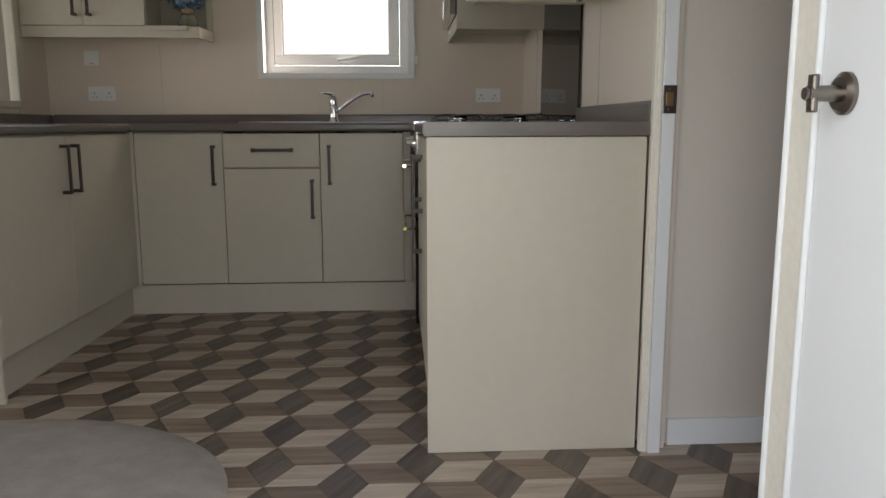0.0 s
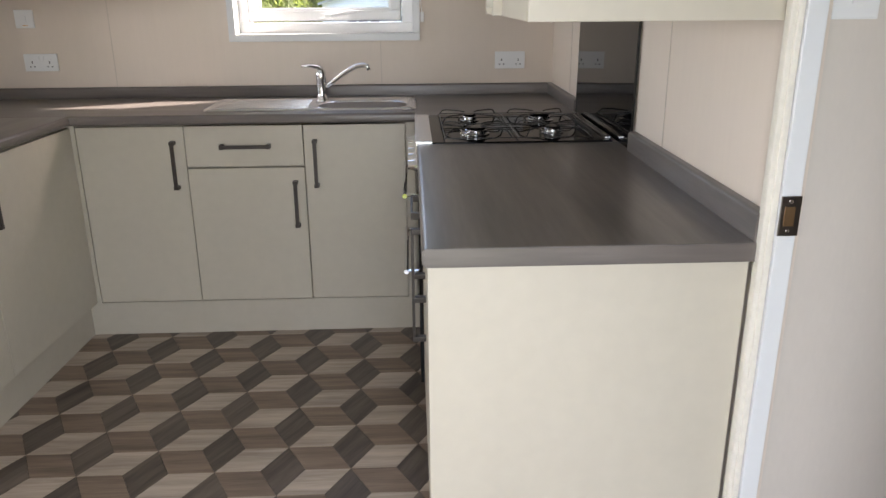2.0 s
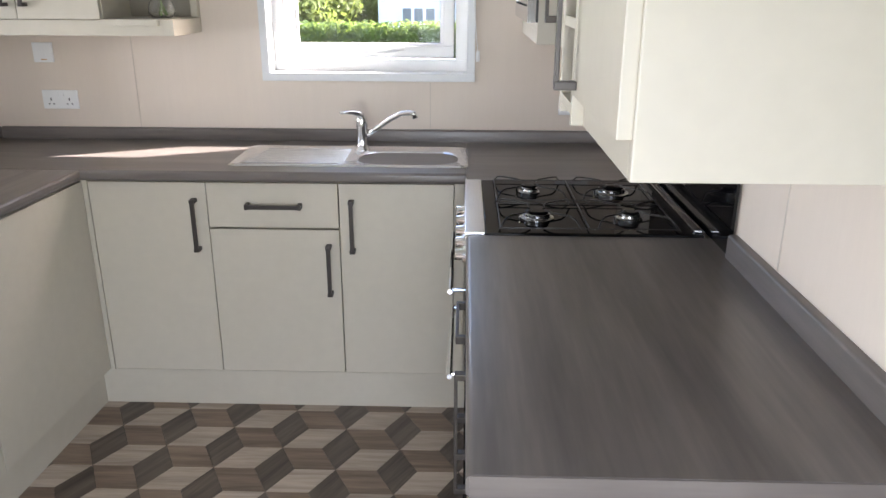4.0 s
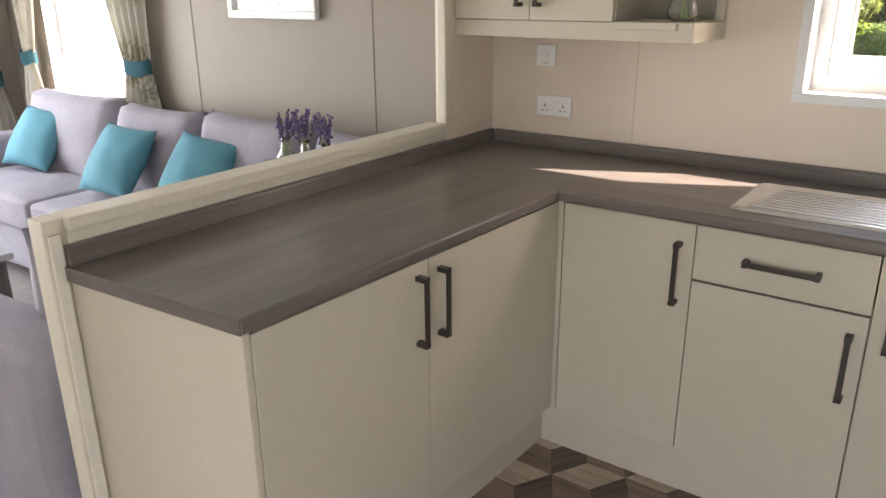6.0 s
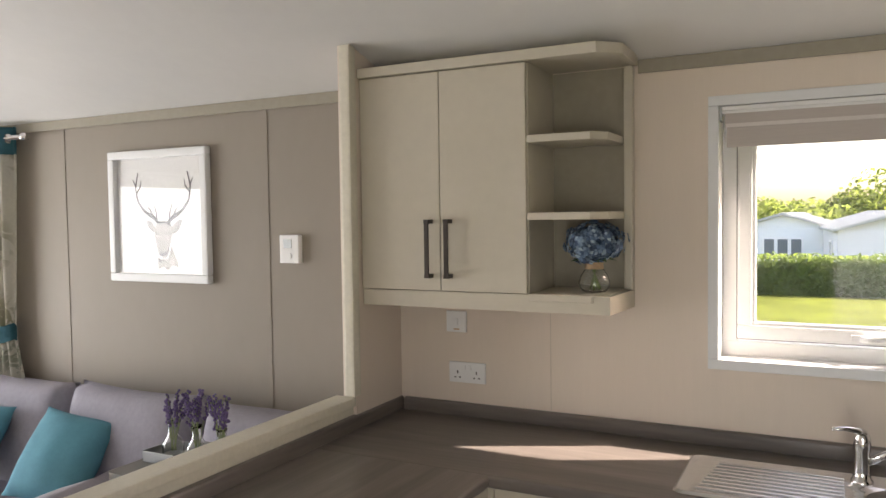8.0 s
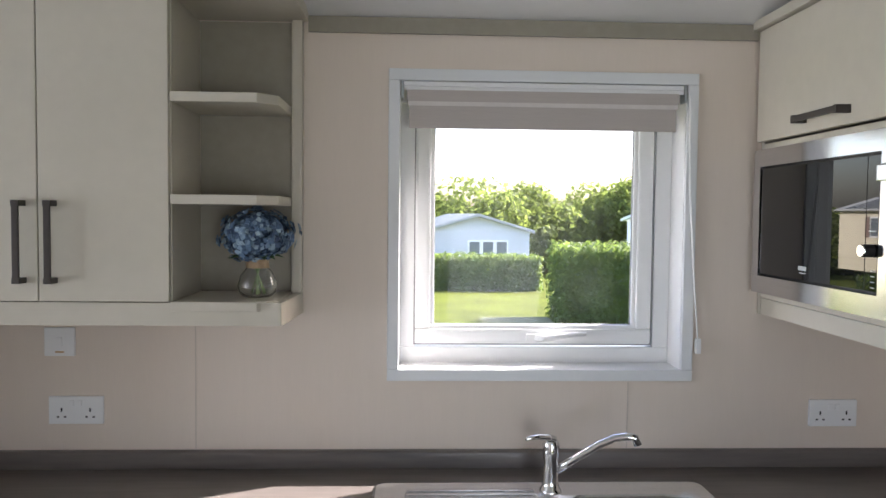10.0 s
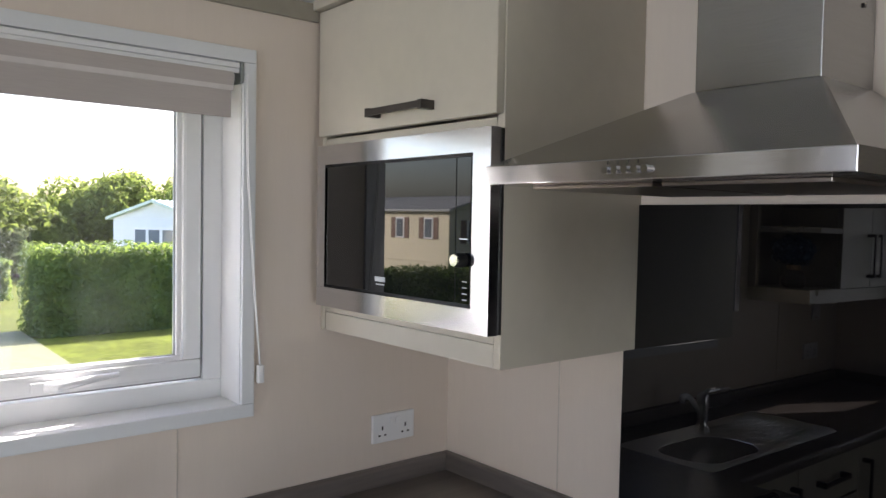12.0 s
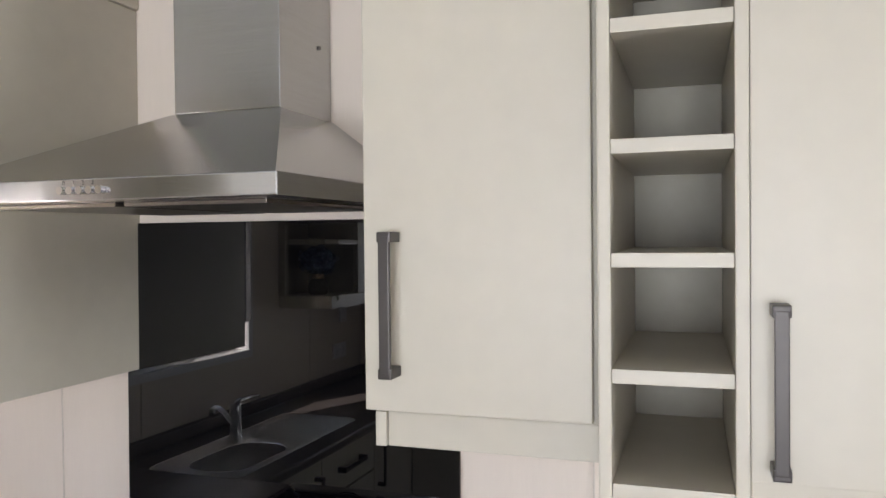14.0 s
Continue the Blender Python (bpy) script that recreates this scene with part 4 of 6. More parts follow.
lathe(bm, [(0.028, 0.0), (0.028, 0.004), (0.018, 0.003), (0.0005, 0.001)], 0.14, 3.775, TOP - 0.131, 20)
part("drain", bm, "chrome", sk)

tp = thing("mixer_tap", (-0.035, 3.905, TOP), "chrome single-lever mixer tap with a long swan spout", "tap")
bm = new_bm()
TX, TY = -0.035, 3.905
lathe(bm, [(0.027, 0.004), (0.027, 0.009), (0.022, 0.014), (0.0195, 0.03), (0.0185, 0.082), (0.0205, 0.088), (0.0205, 0.118), (0.017, 0.127), (0.0005, 0.130)], TX, TY, TOP, 24)
soft(part("body", bm, "chrome", tp), 50)
bm = new_bm()
tube(bm, [(TX + 0.012, TY - 0.004, TOP + 0.055), (TX + 0.05, TY - 0.012, TOP + 0.082), (TX + 0.11, TY - 0.025, TOP + 0.124), (TX + 0.145, TY - 0.033, TOP + 0.142), (TX + 0.172, TY - 0.038, TOP + 0.147), (TX + 0.192, TY - 0.042, TOP + 0.145), (TX + 0.197, TY - 0.043, TOP + 0.128)], 0.0095, 12)
part("spout", bm, "chrome", tp, smooth=True)
bm = new_bm()
tube(bm, [(TX + 0.004, TY - 0.003, TOP + 0.128), (TX - 0.012, TY - 0.014, TOP + 0.139), (TX - 0.036, TY - 0.032, TOP + 0.145), (TX - 0.068, TY - 0.055, TOP + 0.147)], [0.011, 0.0085, 0.006, 0.0045], 10)
part("lever", bm, "chrome", tp, smooth=True)

# ---- sockets and switches ----


def socket(xc, zc, w, h, twin, label):
    s = thing("wall_socket" if twin else "cooker_switch", (xc, BACK, zc - h / 2), label, "socket" if twin else "switch", "sockets on the window wall")
    pl = part("plate", box(new_bm(), xc - w / 2, xc + w / 2, BACK - 0.010, BACK - 0.001, zc - h / 2, zc + h / 2, 0.003), "white", s)
    if twin:
        for k in (-1, 1):
            bm = new_bm()
            cx = xc + k * 0.036
            box(bm, cx - 0.002, cx + 0.002, BACK - 0.0112, BACK - 0.0101, zc - 0.004, zc + 0.006)
            for q in (-1, 1):
                box(bm, cx + q * 0.009 - 0.003, cx + q * 0.009 + 0.003, BACK - 0.0112, BACK - 0.0101, zc - 0.019, zc - 0.015)
            part("pin_hole", bm, "black", pl)
            part("rocker", box(new_bm(), xc + k * 0.010 - 0.006, xc + k * 0.010 + 0.006, BACK - 0.0135, BACK - 0.0101, zc + 0.010, zc + 0.026, 0.001), "white", pl)
    else:
        part("rocker", box(new_bm(), xc - 0.008, xc + 0.008, BACK - 0.0135, BACK - 0.0101, zc - 0.012, zc + 0.012, 0.001), "white", pl)
        part("mark", box(new_bm(), xc - 0.010, xc + 0.012, BACK - 0.011, BACK - 0.0101, zc - 0.028, zc - 0.024), "gold", pl)


socket(-1.232, 1.047, 0.138, 0.072, True, "white twin wall socket above the worktop")
socket(0.762, 1.038, 0.130, 0.072, True, "white twin wall socket beside the cooker corner")
socket(-1.272, 1.224, 0.076, 0.074, False, "white fused switch above the sockets")

# ---- kitchen window ----


def sheet_y(x0, x1, y, z0, z1):
    """A pane in a wall along x, its face to the room on the near side."""
    bm = new_bm()
    bm.faces.new([bm.verts.new(p) for p in ((x0, y, z0), (x1, y, z0), (x1, y, z1), (x0, y, z1))])
    return bm


wk = thing("window_1", (-0.03, BACK, 1.12), "white plastic kitchen window with a top-hung sash", "window", "", "structure")


def ring(bm, x0, x1, z0, z1, w, y0, y1, bev=0.003):
    """A rectangular frame in a wall along x."""
    box(bm, x0, x1, y0, y1, z0, z0 + w, bev)
    box(bm, x0, x1, y0, y1, z1 - w, z1, bev)
    box(bm, x0, x0 + w, y0, y1, z0 + w + 0.0002, z1 - w - 0.0002, bev)
    box(bm, x1 - w, x1, y0, y1, z0 + w + 0.0002, z1 - w - 0.0002, bev)
    return bm


part("architrave", ring(new_bm(), -0.435, 0.374, 1.124, 1.934, 0.030, BACK - 0.011, BACK - 0.001), "white_wood", wk, "white surround board")
bm = new_bm()
for x0, x1, z0, z1 in ((-0.4085, -0.405, 1.1535, 1.9035), (0.343, 0.3465, 1.1535, 1.9035), (-0.4085, 0.3465, 1.904, 1.9085)):
    box(bm, x0, x1, BACK - 0.0005, BACK + 0.098, z0, z1)
part("reveal_board", bm, "white", wk, "white plastic reveal lining")
part("window_frame", ring(new_bm(), -0.4085, 0.3465, 1.1485, 1.9085, 0.047, BACK + 0.099, BACK + 0.165), "white", wk)
sa = part("sash", ring(new_bm(), -0.363, 0.292, 1.205, 1.862, 0.042, BACK + 0.090, BACK + 0.15, 0.008), "white", wk)
part("sash_bead", ring(new_bm(), -0.3225, 0.2515, 1.2455, 1.8215, 0.012, BACK + 0.099, BACK + 0.125, 0.004), "white", sa, "rounded glazing bead")
part("seal", ring(new_bm(), -0.312, 0.241, 1.256, 1.811, 0.003, BACK + 0.108, BACK + 0.116, 0.0), "rubber", sa)
part("sash_gap", ring(new_bm(), -0.366, 0.295, 1.202, 1.865, 0.004, BACK + 0.0965, BACK + 0.0985, 0.0), "rubber", wk, "thin grey seal round the sash")
pane = part("pane", sheet_y(-0.316, 0.245, BACK + 0.121, 1.250, 1.816), "glass", sa)
pane.visible_shadow = False
bm = new_bm()
box(bm, -0.055, 0.005, BACK + 0.080, BACK + 0.0895, 1.214, 1.234, 0.003)
tube(bm, [(-0.028, BACK + 0.078, 1.224), (-0.010, BACK + 0.062, 1.225), (0.045, BACK + 0.058, 1.234), (0.105, BACK + 0.060, 1.239)], [0.010, 0.010, 0.008, 0.005], 10)
soft(part("sash_handle", bm, "white", sa))
part("window_sill", box(new_bm(), -0.4085, 0.3465, BACK - 0.010, BACK + 0.098, 1.1485, 1.153, 0.001), "white", wk)

bl = thing("roller_blind", (-0.03, BACK - 0.02, 1.77), "grey roller blind nearly rolled up", "blind")
bm = new_bm()
rod(bm, (-0.388, BACK + 0.006, 1.868), (0.322, BACK + 0.006, 1.868), 0.019, seg=20)
soft(part("roll", bm, "blind", bl))
bm = new_bm()
box(bm, -0.396, 0.334, BACK - 0.012, BACK + 0.022, 1.889, 1.901, 0.002)
box(bm, -0.396, 0.334, BACK - 0.010, BACK - 0.004, 1.879, 1.8885, 0.001)
part("head_rail", bm, "white", bl)
part("cloth", box(new_bm(), -0.386, 0.318, BACK - 0.016, BACK - 0.014, 1.850, 1.879), "blind", bl)
part("sheer_band", box(new_bm(), -0.386, 0.318, BACK - 0.0165, BACK - 0.0145, 1.839, 1.8498), "blind_l", bl)
part("cloth_hem", box(new_bm(), -0.382, 0.312, BACK - 0.018, BACK - 0.012, 1.781, 1.8388, 0.002), "blind", bl)
for x in (-0.4025, 0.3352):
    part("bracket", box(new_bm(), x, x + 0.006, BACK - 0.014, BACK + 0.022, 1.858, 1.902, 0.001), "zinc", bl)
bm = new_bm()
for dy in (-0.020, -0.027):
    tube(bm, [(0.345, BACK + dy, 1.875), (0.350, BACK + dy, 1.66), (0.368, BACK + dy * 0.9, 1.40), (0.384, BACK - 0.020, 1.228)], 0.0016, 6)
part("chain", bm, "white", bl, "thin white bead chain")
part("chain_weight", box(new_bm(), 0.377, 0.391, BACK - 0.026, BACK - 0.013, 1.200, 1.240, 0.003), "white", bl)

# ---- blue flowers in a glass vase ----
vz = thing("flower_vase", (-0.742, 3.955, 1.357), "blue hydrangea posy in a small glass vase", "vase")
VX, VY, VZ = -0.742, 3.955, 1.358
bm = new_bm()
lathe(bm, [(0.0005, 0.001), (0.034, 0.001), (0.044, 0.012), (0.047, 0.028), (0.041, 0.050), (0.028, 0.068), (0.021, 0.082), (0.024, 0.092), (0.022, 0.092), (0.0185, 0.082), (0.0255, 0.068), (0.0385, 0.050), (0.0445, 0.028), (0.0415, 0.014), (0.032, 0.004), (0.0005, 0.004)], VX, VY, VZ, 32)
part("glass_body", bm, "clear", vz, "clear pear-shaped glass", smooth=True).visible_shadow = False
bm = new_bm()
rng = random.Random(4)
for k in range(9):
    a = rng.uniform(0, 6.28)
    tube(bm, [(VX + 0.02 * math.cos(a), VY + 0.02 * math.sin(a), VZ + 0.006), (VX - 0.006 * math.cos(a), VY - 0.006 * math.sin(a), VZ + 0.07), (VX + 0.012 * math.cos(a + 1), VY + 0.012 * math.sin(a + 1), VZ + 0.115)], 0.0022, 6)
part("stems", bm, "stem", vz)
bm = new_bm()
lathe(bm, [(0.0275, 0.070), (0.0275, 0.073), (0.0265, 0.088), (0.0245, 0.091)], VX, VY, VZ, 20)
part("twine", bm, "twine", vz)
bm = new_bm()
for k in range(520):
    v = Vector((rng.gauss(0, 1), rng.gauss(0, 1), rng.gauss(0, 1))).normalized()
    rr = rng.uniform(0.62, 1.0) * (1 + 0.5 * noise.noise(v * 2.4))
    c = Vector((VX, VY, VZ + 0.147)) + Vector((v.x * 0.084, v.y * 0.072, v.z * 0.060)) * rr
    if c.z < VZ + 0.092:
        c.z = VZ + 0.092 + rng.uniform(0, 0.03)
    u_ = v.orthogonal().normalized()
    w_ = v.cross(u_)
    a0 = rng.uniform(0, 1.57)
    s_ = rng.uniform(0.009, 0.0165)
    for q in range(4):
        a = a0 + q * math.pi / 2
        e1 = math.cos(a) * u_ + math.sin(a) * w_
        e2 = -math.sin(a) * u_ + math.cos(a) * w_
        vs_ = [bm.verts.new(c + v * 0.001), bm.verts.new(c + e1 * s_ * 0.7 - e2 * s_ * 0.5 + v * 0.004), bm.verts.new(c + e1 * s_ * 1.25 + v * 0.002), bm.verts.new(c + e1 * s_ * 0.7 + e2 * s_ * 0.5 + v * 0.004)]
        bm.faces.new(vs_)
part("flower_head", bm, "petal", vz, "dusty blue clustered petals")
bm = new_bm()
for k in range(7):
    a = rng.uniform(0, 6.28)
    c = Vector((VX + 0.045 * math.cos(a), VY + 0.04 * math.sin(a), VZ + 0.098))
    e1 = Vector((math.cos(a), math.sin(a), -0.2))
    e2 = Vector((-math.sin(a), math.cos(a), 0))
    bm.faces.new([bm.verts.new(p) for p in (c - e1 * 0.02, c + e2 * 0.013 + Vector((0, 0, 0.006)), c + e1 * 0.03, c - e2 * 0.013 + Vector((0, 0, 0.006)))])
part("leaves", bm, "leaf_g", vz)

# ---- lounge ----
sf = thing("corner_sofa", (-3.2, 3.7, 0.004), "grey upholstered corner sofa with piped seat cushions", "sofa")


def cushion_box(bm, x0, x1, y0, y1, z0, z1, r=0.045, crown=0.02, n=10):
    """An upholstered block: rounded edges and a slightly domed, rumpled top."""
    t = bmesh.new()
    box(t, x0, x1, y0, y1, z0, z1)
    bmesh.ops.bevel(t, geom=list(t.edges), offset=r, segments=4, affect="EDGES", profile=0.6)
    bmesh.ops.subdivide_edges(t, edges=[e for e in t.edges if e.calc_length() > 0.15], cuts=6, use_grid_fill=True)
    for v in t.verts:
        ux = (v.co.x - x0) / (x1 - x0) * 2 - 1
        uy = (v.co.y - y0) / (y1 - y0) * 2 - 1
        uz = (v.co.z - z0) / (z1 - z0) * 2 - 1
        if uz > 0.3:
            v.co.z += crown * max(0, 1 - ux * ux) * max(0, 1 - uy * uy)
        w = noise.noise((v.co.x * 5, v.co.y * 5, v.co.z * 5)) * 0.010 + noise.noise((v.co.x * 17, v.co.y * 17, v.co.z * 11)) * 0.003
        v.co += Vector((ux, uy, uz)).normalized() * w
    me = bpy.data.meshes.new("t")
    t.to_mesh(me)
    bm.from_mesh(me)
    bpy.data.meshes.remove(me)
    t.free()
    return bm


def piping(bm, x0, x1, y0, y1, z, r=0.0055):
    pts = [(x, y, z) for x, y in round_rect(x0, x1, y0, y1, 0.04, 4)]
    return tube(bm, pts + [pts[0]], r, 6)


SB = 3.30
part("base", cushion_box(new_bm(), -4.62, -1.62, SB + 0.03, 4.05, 0.07, 0.30, 0.03, 0.0), "fabric", sf, smooth=True)
part("base", cushion_box(new_bm(), -2.36, -1.60, 2.46, SB + 0.02, 0.07, 0.30, 0.03, 0.0), "fabric", sf, smooth=True)
part("arm", cushion_box(new_bm(), -4.84, -4.63, SB - 0.04, 4.05, 0.02, 0.64, 0.06, 0.015), "fabric", sf, smooth=True)
part("arm", cushion_box(new_bm(), -2.38, -1.66, 2.33, 2.52, 0.02, 0.64, 0.06, 0.015), "fabric", sf, smooth=True)
part("back_frame", cushion_box(new_bm(), -4.62, -1.60, 3.96, 4.075, 0.30, 0.84, 0.03, 0.0), "fabric", sf, smooth=True)
part("back_frame", cushion_box(new_bm(), -1.72, -1.575, 2.53, 3.95, 0.30, 0.80, 0.03, 0.0), "fabric", sf, smooth=True)
edges = (-4.60, -3.68, -2.99, -2.28)
for x0, x1 in zip(edges, edges[1:]):
    s = part("seat_cushion", cushion_box(new_bm(), x0 + 0.006, x1 - 0.006, SB, 3.86, 0.305, 0.475, 0.04, 0.025), "fabric", sf, smooth=True)
    part("piping", piping(new_bm(), x0 + 0.012, x1 - 0.012, SB + 0.004, 3.85, 0.452), "fabric", s, smooth=True)
for x0, x1, h in ((-4.58, -3.69, 0.90), (-3.67, -3.0, 0.885), (-2.98, -2.25, 0.90), (-2.23, -1.64, 0.885)):
    bm = new_bm()
    pillow(bm, x1 - x0, 0.50, 0.27, pose((x0 + x1) / 2, 3.865, h - 0.235, -12), 16, 0.22)
    part("back_cushion", bm, "fabric", sf, smooth=True)
for y0, y1 in ((2.53, 3.2),):
    part("seat_cushion", cushion_box(new_bm(), -2.36, -1.78, y0, y1, 0.305, 0.475, 0.04, 0.025), "fabric", sf, smooth=True)
    bm = new_bm()
    pillow(bm, y1 - y0 + 0.02, 0.50, 0.24, pose(-1.88, (y0 + y1) / 2 - 0.08, 0.66, -8, 0, -86), 16, 0.25)
    part("back_cushion", bm, "fabric", sf, smooth=True)
part("corner_cushion", cushion_box(new_bm(), -2.27, -1.74, 3.21, 3.86, 0.305, 0.475, 0.04, 0.02), "fabric", sf, smooth=True)

for cx, cy, rz, ry in ((-4.28, 3.70, 10, 3), (-3.36, 3.62, 4, 2), (-2.79, 3.66, 8, 5)):
    bm = new_bm()
    pillow(bm, 0.37, 0.37, 0.16, Matrix.Identity(4), 16, 0.5)
    p = part("scatter_cushion", bm, "teal", None, "", True)
    p.matrix_world = pose(cx, cy, 0.482 + 0.185, -36, ry, rz)
    tagged(p, "teal velvet scatter cushion leaning on the sofa", "cushion", "cushions on the sofa")

# coffee table
ct = thing("coffee_table", (-3.5, 2.69, 0.004), "low box coffee table with a pale glossy top", "coffee table")
part("tabletop", box(new_bm(), -3.98, -3.06, 2.42, 2.935, 0.425, 0.452, 0.004), "table_top", ct)
for x0, x1, y0, y1 in ((-3.93, -3.11, 2.905, 2.92), (-3.93, -3.11, 2.435, 2.45), (-3.93, -3.915, 2.451, 2.904), (-3.125, -3.11, 2.451, 2.904)):
    part("side_panel", box(new_bm(), x0, x1, y0, y1, 0.06, 0.4245, 0.002), "table", ct)
part("plinth", box(new_bm(), -3.90, -3.14, 2.47, 2.89, 0.005, 0.0595), "table", ct)

# side table with the tray of lavender
st = thing("side_table", (-1.83, 3.42, 0.474), "small grey tray table standing on the sofa corner", "side table")
part("tabletop", box(new_bm(), -2.02, -1.64, 3.24, 3.60, 0.830, 0.850, 0.004), "table", st)
for x in (-1.99, -1.69):
    for y in (3.27, 3.55):
        part("leg", box(new_bm(), x, x + 0.025, y, y + 0.025, 0.474, 0.8295), "table", st)
ty = thing("tray", (-1.83, 3.42, 0.850), "long zinc tray with a small plate handle", "tray")
bm = new_bm()
box(bm, -1.99, -1.67, 3.36, 3.48, 0.851, 0.855)
for x0, x1, y0, y1 in ((-1.99, -1.67, 3.356, 3.3595), (-1.99, -1.67, 3.4805, 3.484), (-1.994, -1.9905, 3.356, 3.484), (-1.6695, -1.666, 3.356, 3.484)):
    box(bm, x0, x1, y0, y1, 0.851, 0.884)
part("box", bm, "zinc", ty)
bm = new_bm()
box(bm, -1.865, -1.795, 3.350, 3.3555, 0.858, 0.878, 0.002)
part("name_plate", bm, "chrome", ty, "small bright metal plate")
rng = random.Random(9)
for k, x in enumerate((-1.93, -1.83, -1.73)):
    v = thing("lavender_vase", (x, 3.42, 0.8555), "small glass bottle with lavender sprigs", "vase", "lavender vases in the tray")
    bm = new_bm()
    lathe(bm, [(0.0005, 0.001), (0.028, 0.001), (0.033, 0.015), (0.032, 0.045), (0.016, 0.07), (0.013, 0.10), (0.017, 0.11), (0.015, 0.11), (0.011, 0.10), (0.014, 0.07), (0.0295, 0.045), (0.0305, 0.016), (0.0265, 0.004), (0.0005, 0.004)], x, 3.42, 0.8555, 20)
    part("bottle", bm, "clear", v, "clear glass bottle", smooth=True).visible_shadow = False
    for q in range(9):
        bs, bf = new_bm(), new_bm()
        a, tl = rng.uniform(0, 6.28), rng.uniform(0.012, 0.055)
        top = Vector((x + tl * math.cos(a), 3.42 + tl * math.sin(a), 0.8555 + rng.uniform(0.165, 0.215)))
        bot = Vector((x + 0.008 * math.cos(a + 2), 3.42 + 0.008 * math.sin(a + 2), 0.875))
        tube(bs, [bot, bot.lerp(top, 0.5) + Vector((0, 0, 0.01)), top], 0.0014, 5)
        d_ = (top - bot).normalized()
        for j in range(16):
            c = top - d_ * (0.075 * j / 16) + Vector((rng.uniform(-1, 1), rng.uniform(-1, 1), 0)) * 0.006
            bmesh.ops.create_icosphere(bf, subdivisions=0 + 1, radius=rng.uniform(0.0035, 0.006), matrix=Matrix.Translation(c))
        part("stem", bs, "stem", v)
        part("flower_spike", bf, "lavender", v, "purple lavender spike")

# framed print
pc = thing("framed_print", (-2.685, BACK - 0.02, 1.33), "white framed sketch of a stag's head", "picture")
part("frame", ring(new_bm(), -2.975, -2.395, 1.325, 1.895, 0.035, BACK - 0.034, BACK - 0.002, 0.008), "white_wood", pc)
part("sheet", box(new_bm(), -2.942, -2.428, BACK - 0.010, BACK - 0.004, 1.358, 1.862), "paper", pc)
PX, PZ, PY = -2.665, 1.42, BACK - 0.0107
bm = new_bm()


def ink_blob(bm, pts, y=PY):
    bm.faces.new([bm.verts.new((PX + a, y, PZ + b)) for a, b in pts])


# wash of the head, turned a little aside, and the neck that fades out below it
ink_blob(bm, [(-0.030, 0.020), (-0.006, 0.006), (0.020, 0.014), (0.034, 0.060), (0.052, 0.110), (0.046, 0.150), (0.010, 0.170), (-0.036, 0.166), (-0.054, 0.130), (-0.050, 0.085), (-0.040, 0.045)])
ink_blob(bm, [(0.052, 0.108), (0.092, 0.130), (0.112, 0.175), (0.078, 0.168), (0.048, 0.142)])
ink_blob(bm, [(-0.054, 0.124), (-0.084, 0.140), (-0.104, 0.172), (-0.074, 0.168), (-0.050, 0.148)])
ink_blob(bm, [(-0.040, 0.012), (-0.008, 0.002), (0.022, 0.010), (0.044, 0.062), (0.066, 0.020), (0.084, -0.030), (0.046, -0.022), (0.020, -0.046), (-0.006, -0.030), (-0.040, -0.040)], PY + 0.0003)
part("sketch_head", bm, "sketch", pc, "soft grey wash of a head and neck")
bm = new_bm()


def ink_line(pts, w0, w1):
    n = len(pts)
    for i in range(n - 1):
        a, b = Vector(pts[i]), Vector(pts[i + 1])
        t = (b - a).normalized()
        s = Vector((-t.y, t.x))
        wa, wb = w0 + (w1 - w0) * i / (n - 1), w0 + (w1 - w0) * (i + 1) / (n - 1)
        ink_blob(bm, [a + s * wa, a - s * wa, b - s * wb, b + s * wb], PY - 0.0006)


for sg in (1, -1):
    ink_line([(0.028 * sg, 0.160), (0.060 * sg, 0.188), (0.112 * sg, 0.212), (0.150 * sg, 0.255), (0.162 * sg, 0.315), (0.146 * sg, 0.378)], 0.009, 0.003)
    ink_line([(0.036 * sg, 0.165), (0.040 * sg, 0.205), (0.056 * sg, 0.245)], 0.005, 0.0015)
    ink_line([(0.060 * sg, 0.186), (0.074 * sg, 0.215), (0.092 * sg, 0.232)], 0.006, 0.0015)
    ink_line([(0.044 * sg, 0.172), (0.088 * sg, 0.192), (0.126 * sg, 0.222)], 0.004, 0.002)
    ink_line([(0.156 * sg, 0.290), (0.132 * sg, 0.318), (0.128 * sg, 0.345)], 0.005, 0.0015)
    ink_line([(0.160 * sg, 0.320), (0.178 * sg, 0.352)], 0.004, 0.0015)
    ink_line([(0.056 * sg, 0.122), (0.086 * sg, 0.140), (0.108 * sg, 0.172)], 0.003, 0.001)
ink_line([(0.026, 0.112), (0.044, 0.122)], 0.005, 0.003)
ink_line([(-0.046, 0.118), (-0.034, 0.110)], 0.004, 0.003)
ink_line([(-0.026, 0.030), (-0.004, 0.022), (0.016, 0.034)], 0.008, 0.006)
ink_line([(0.030, 0.058), (0.018, 0.020), (0.026, 0.050), (0.040, 0.020)], 0.003, 0.002)
ink_line([(-0.034, 0.006), (-0.020, -0.012), (-0.004, 0.004), (0.014, -0.018), (0.034, 0.012)], 0.005, 0.002)
ink_line([(0.046, 0.148), (0.020, 0.162), (-0.030, 0.160)], 0.004, 0.003)
part("sketch_antlers", bm, "ink", pc, "dark ink antlers and muzzle")
gp = part("glazing", sheet_y(-2.942, -2.428, BACK - 0.0155, 1.358, 1.862), "print_glass", pc)
gp.visible_shadow = False

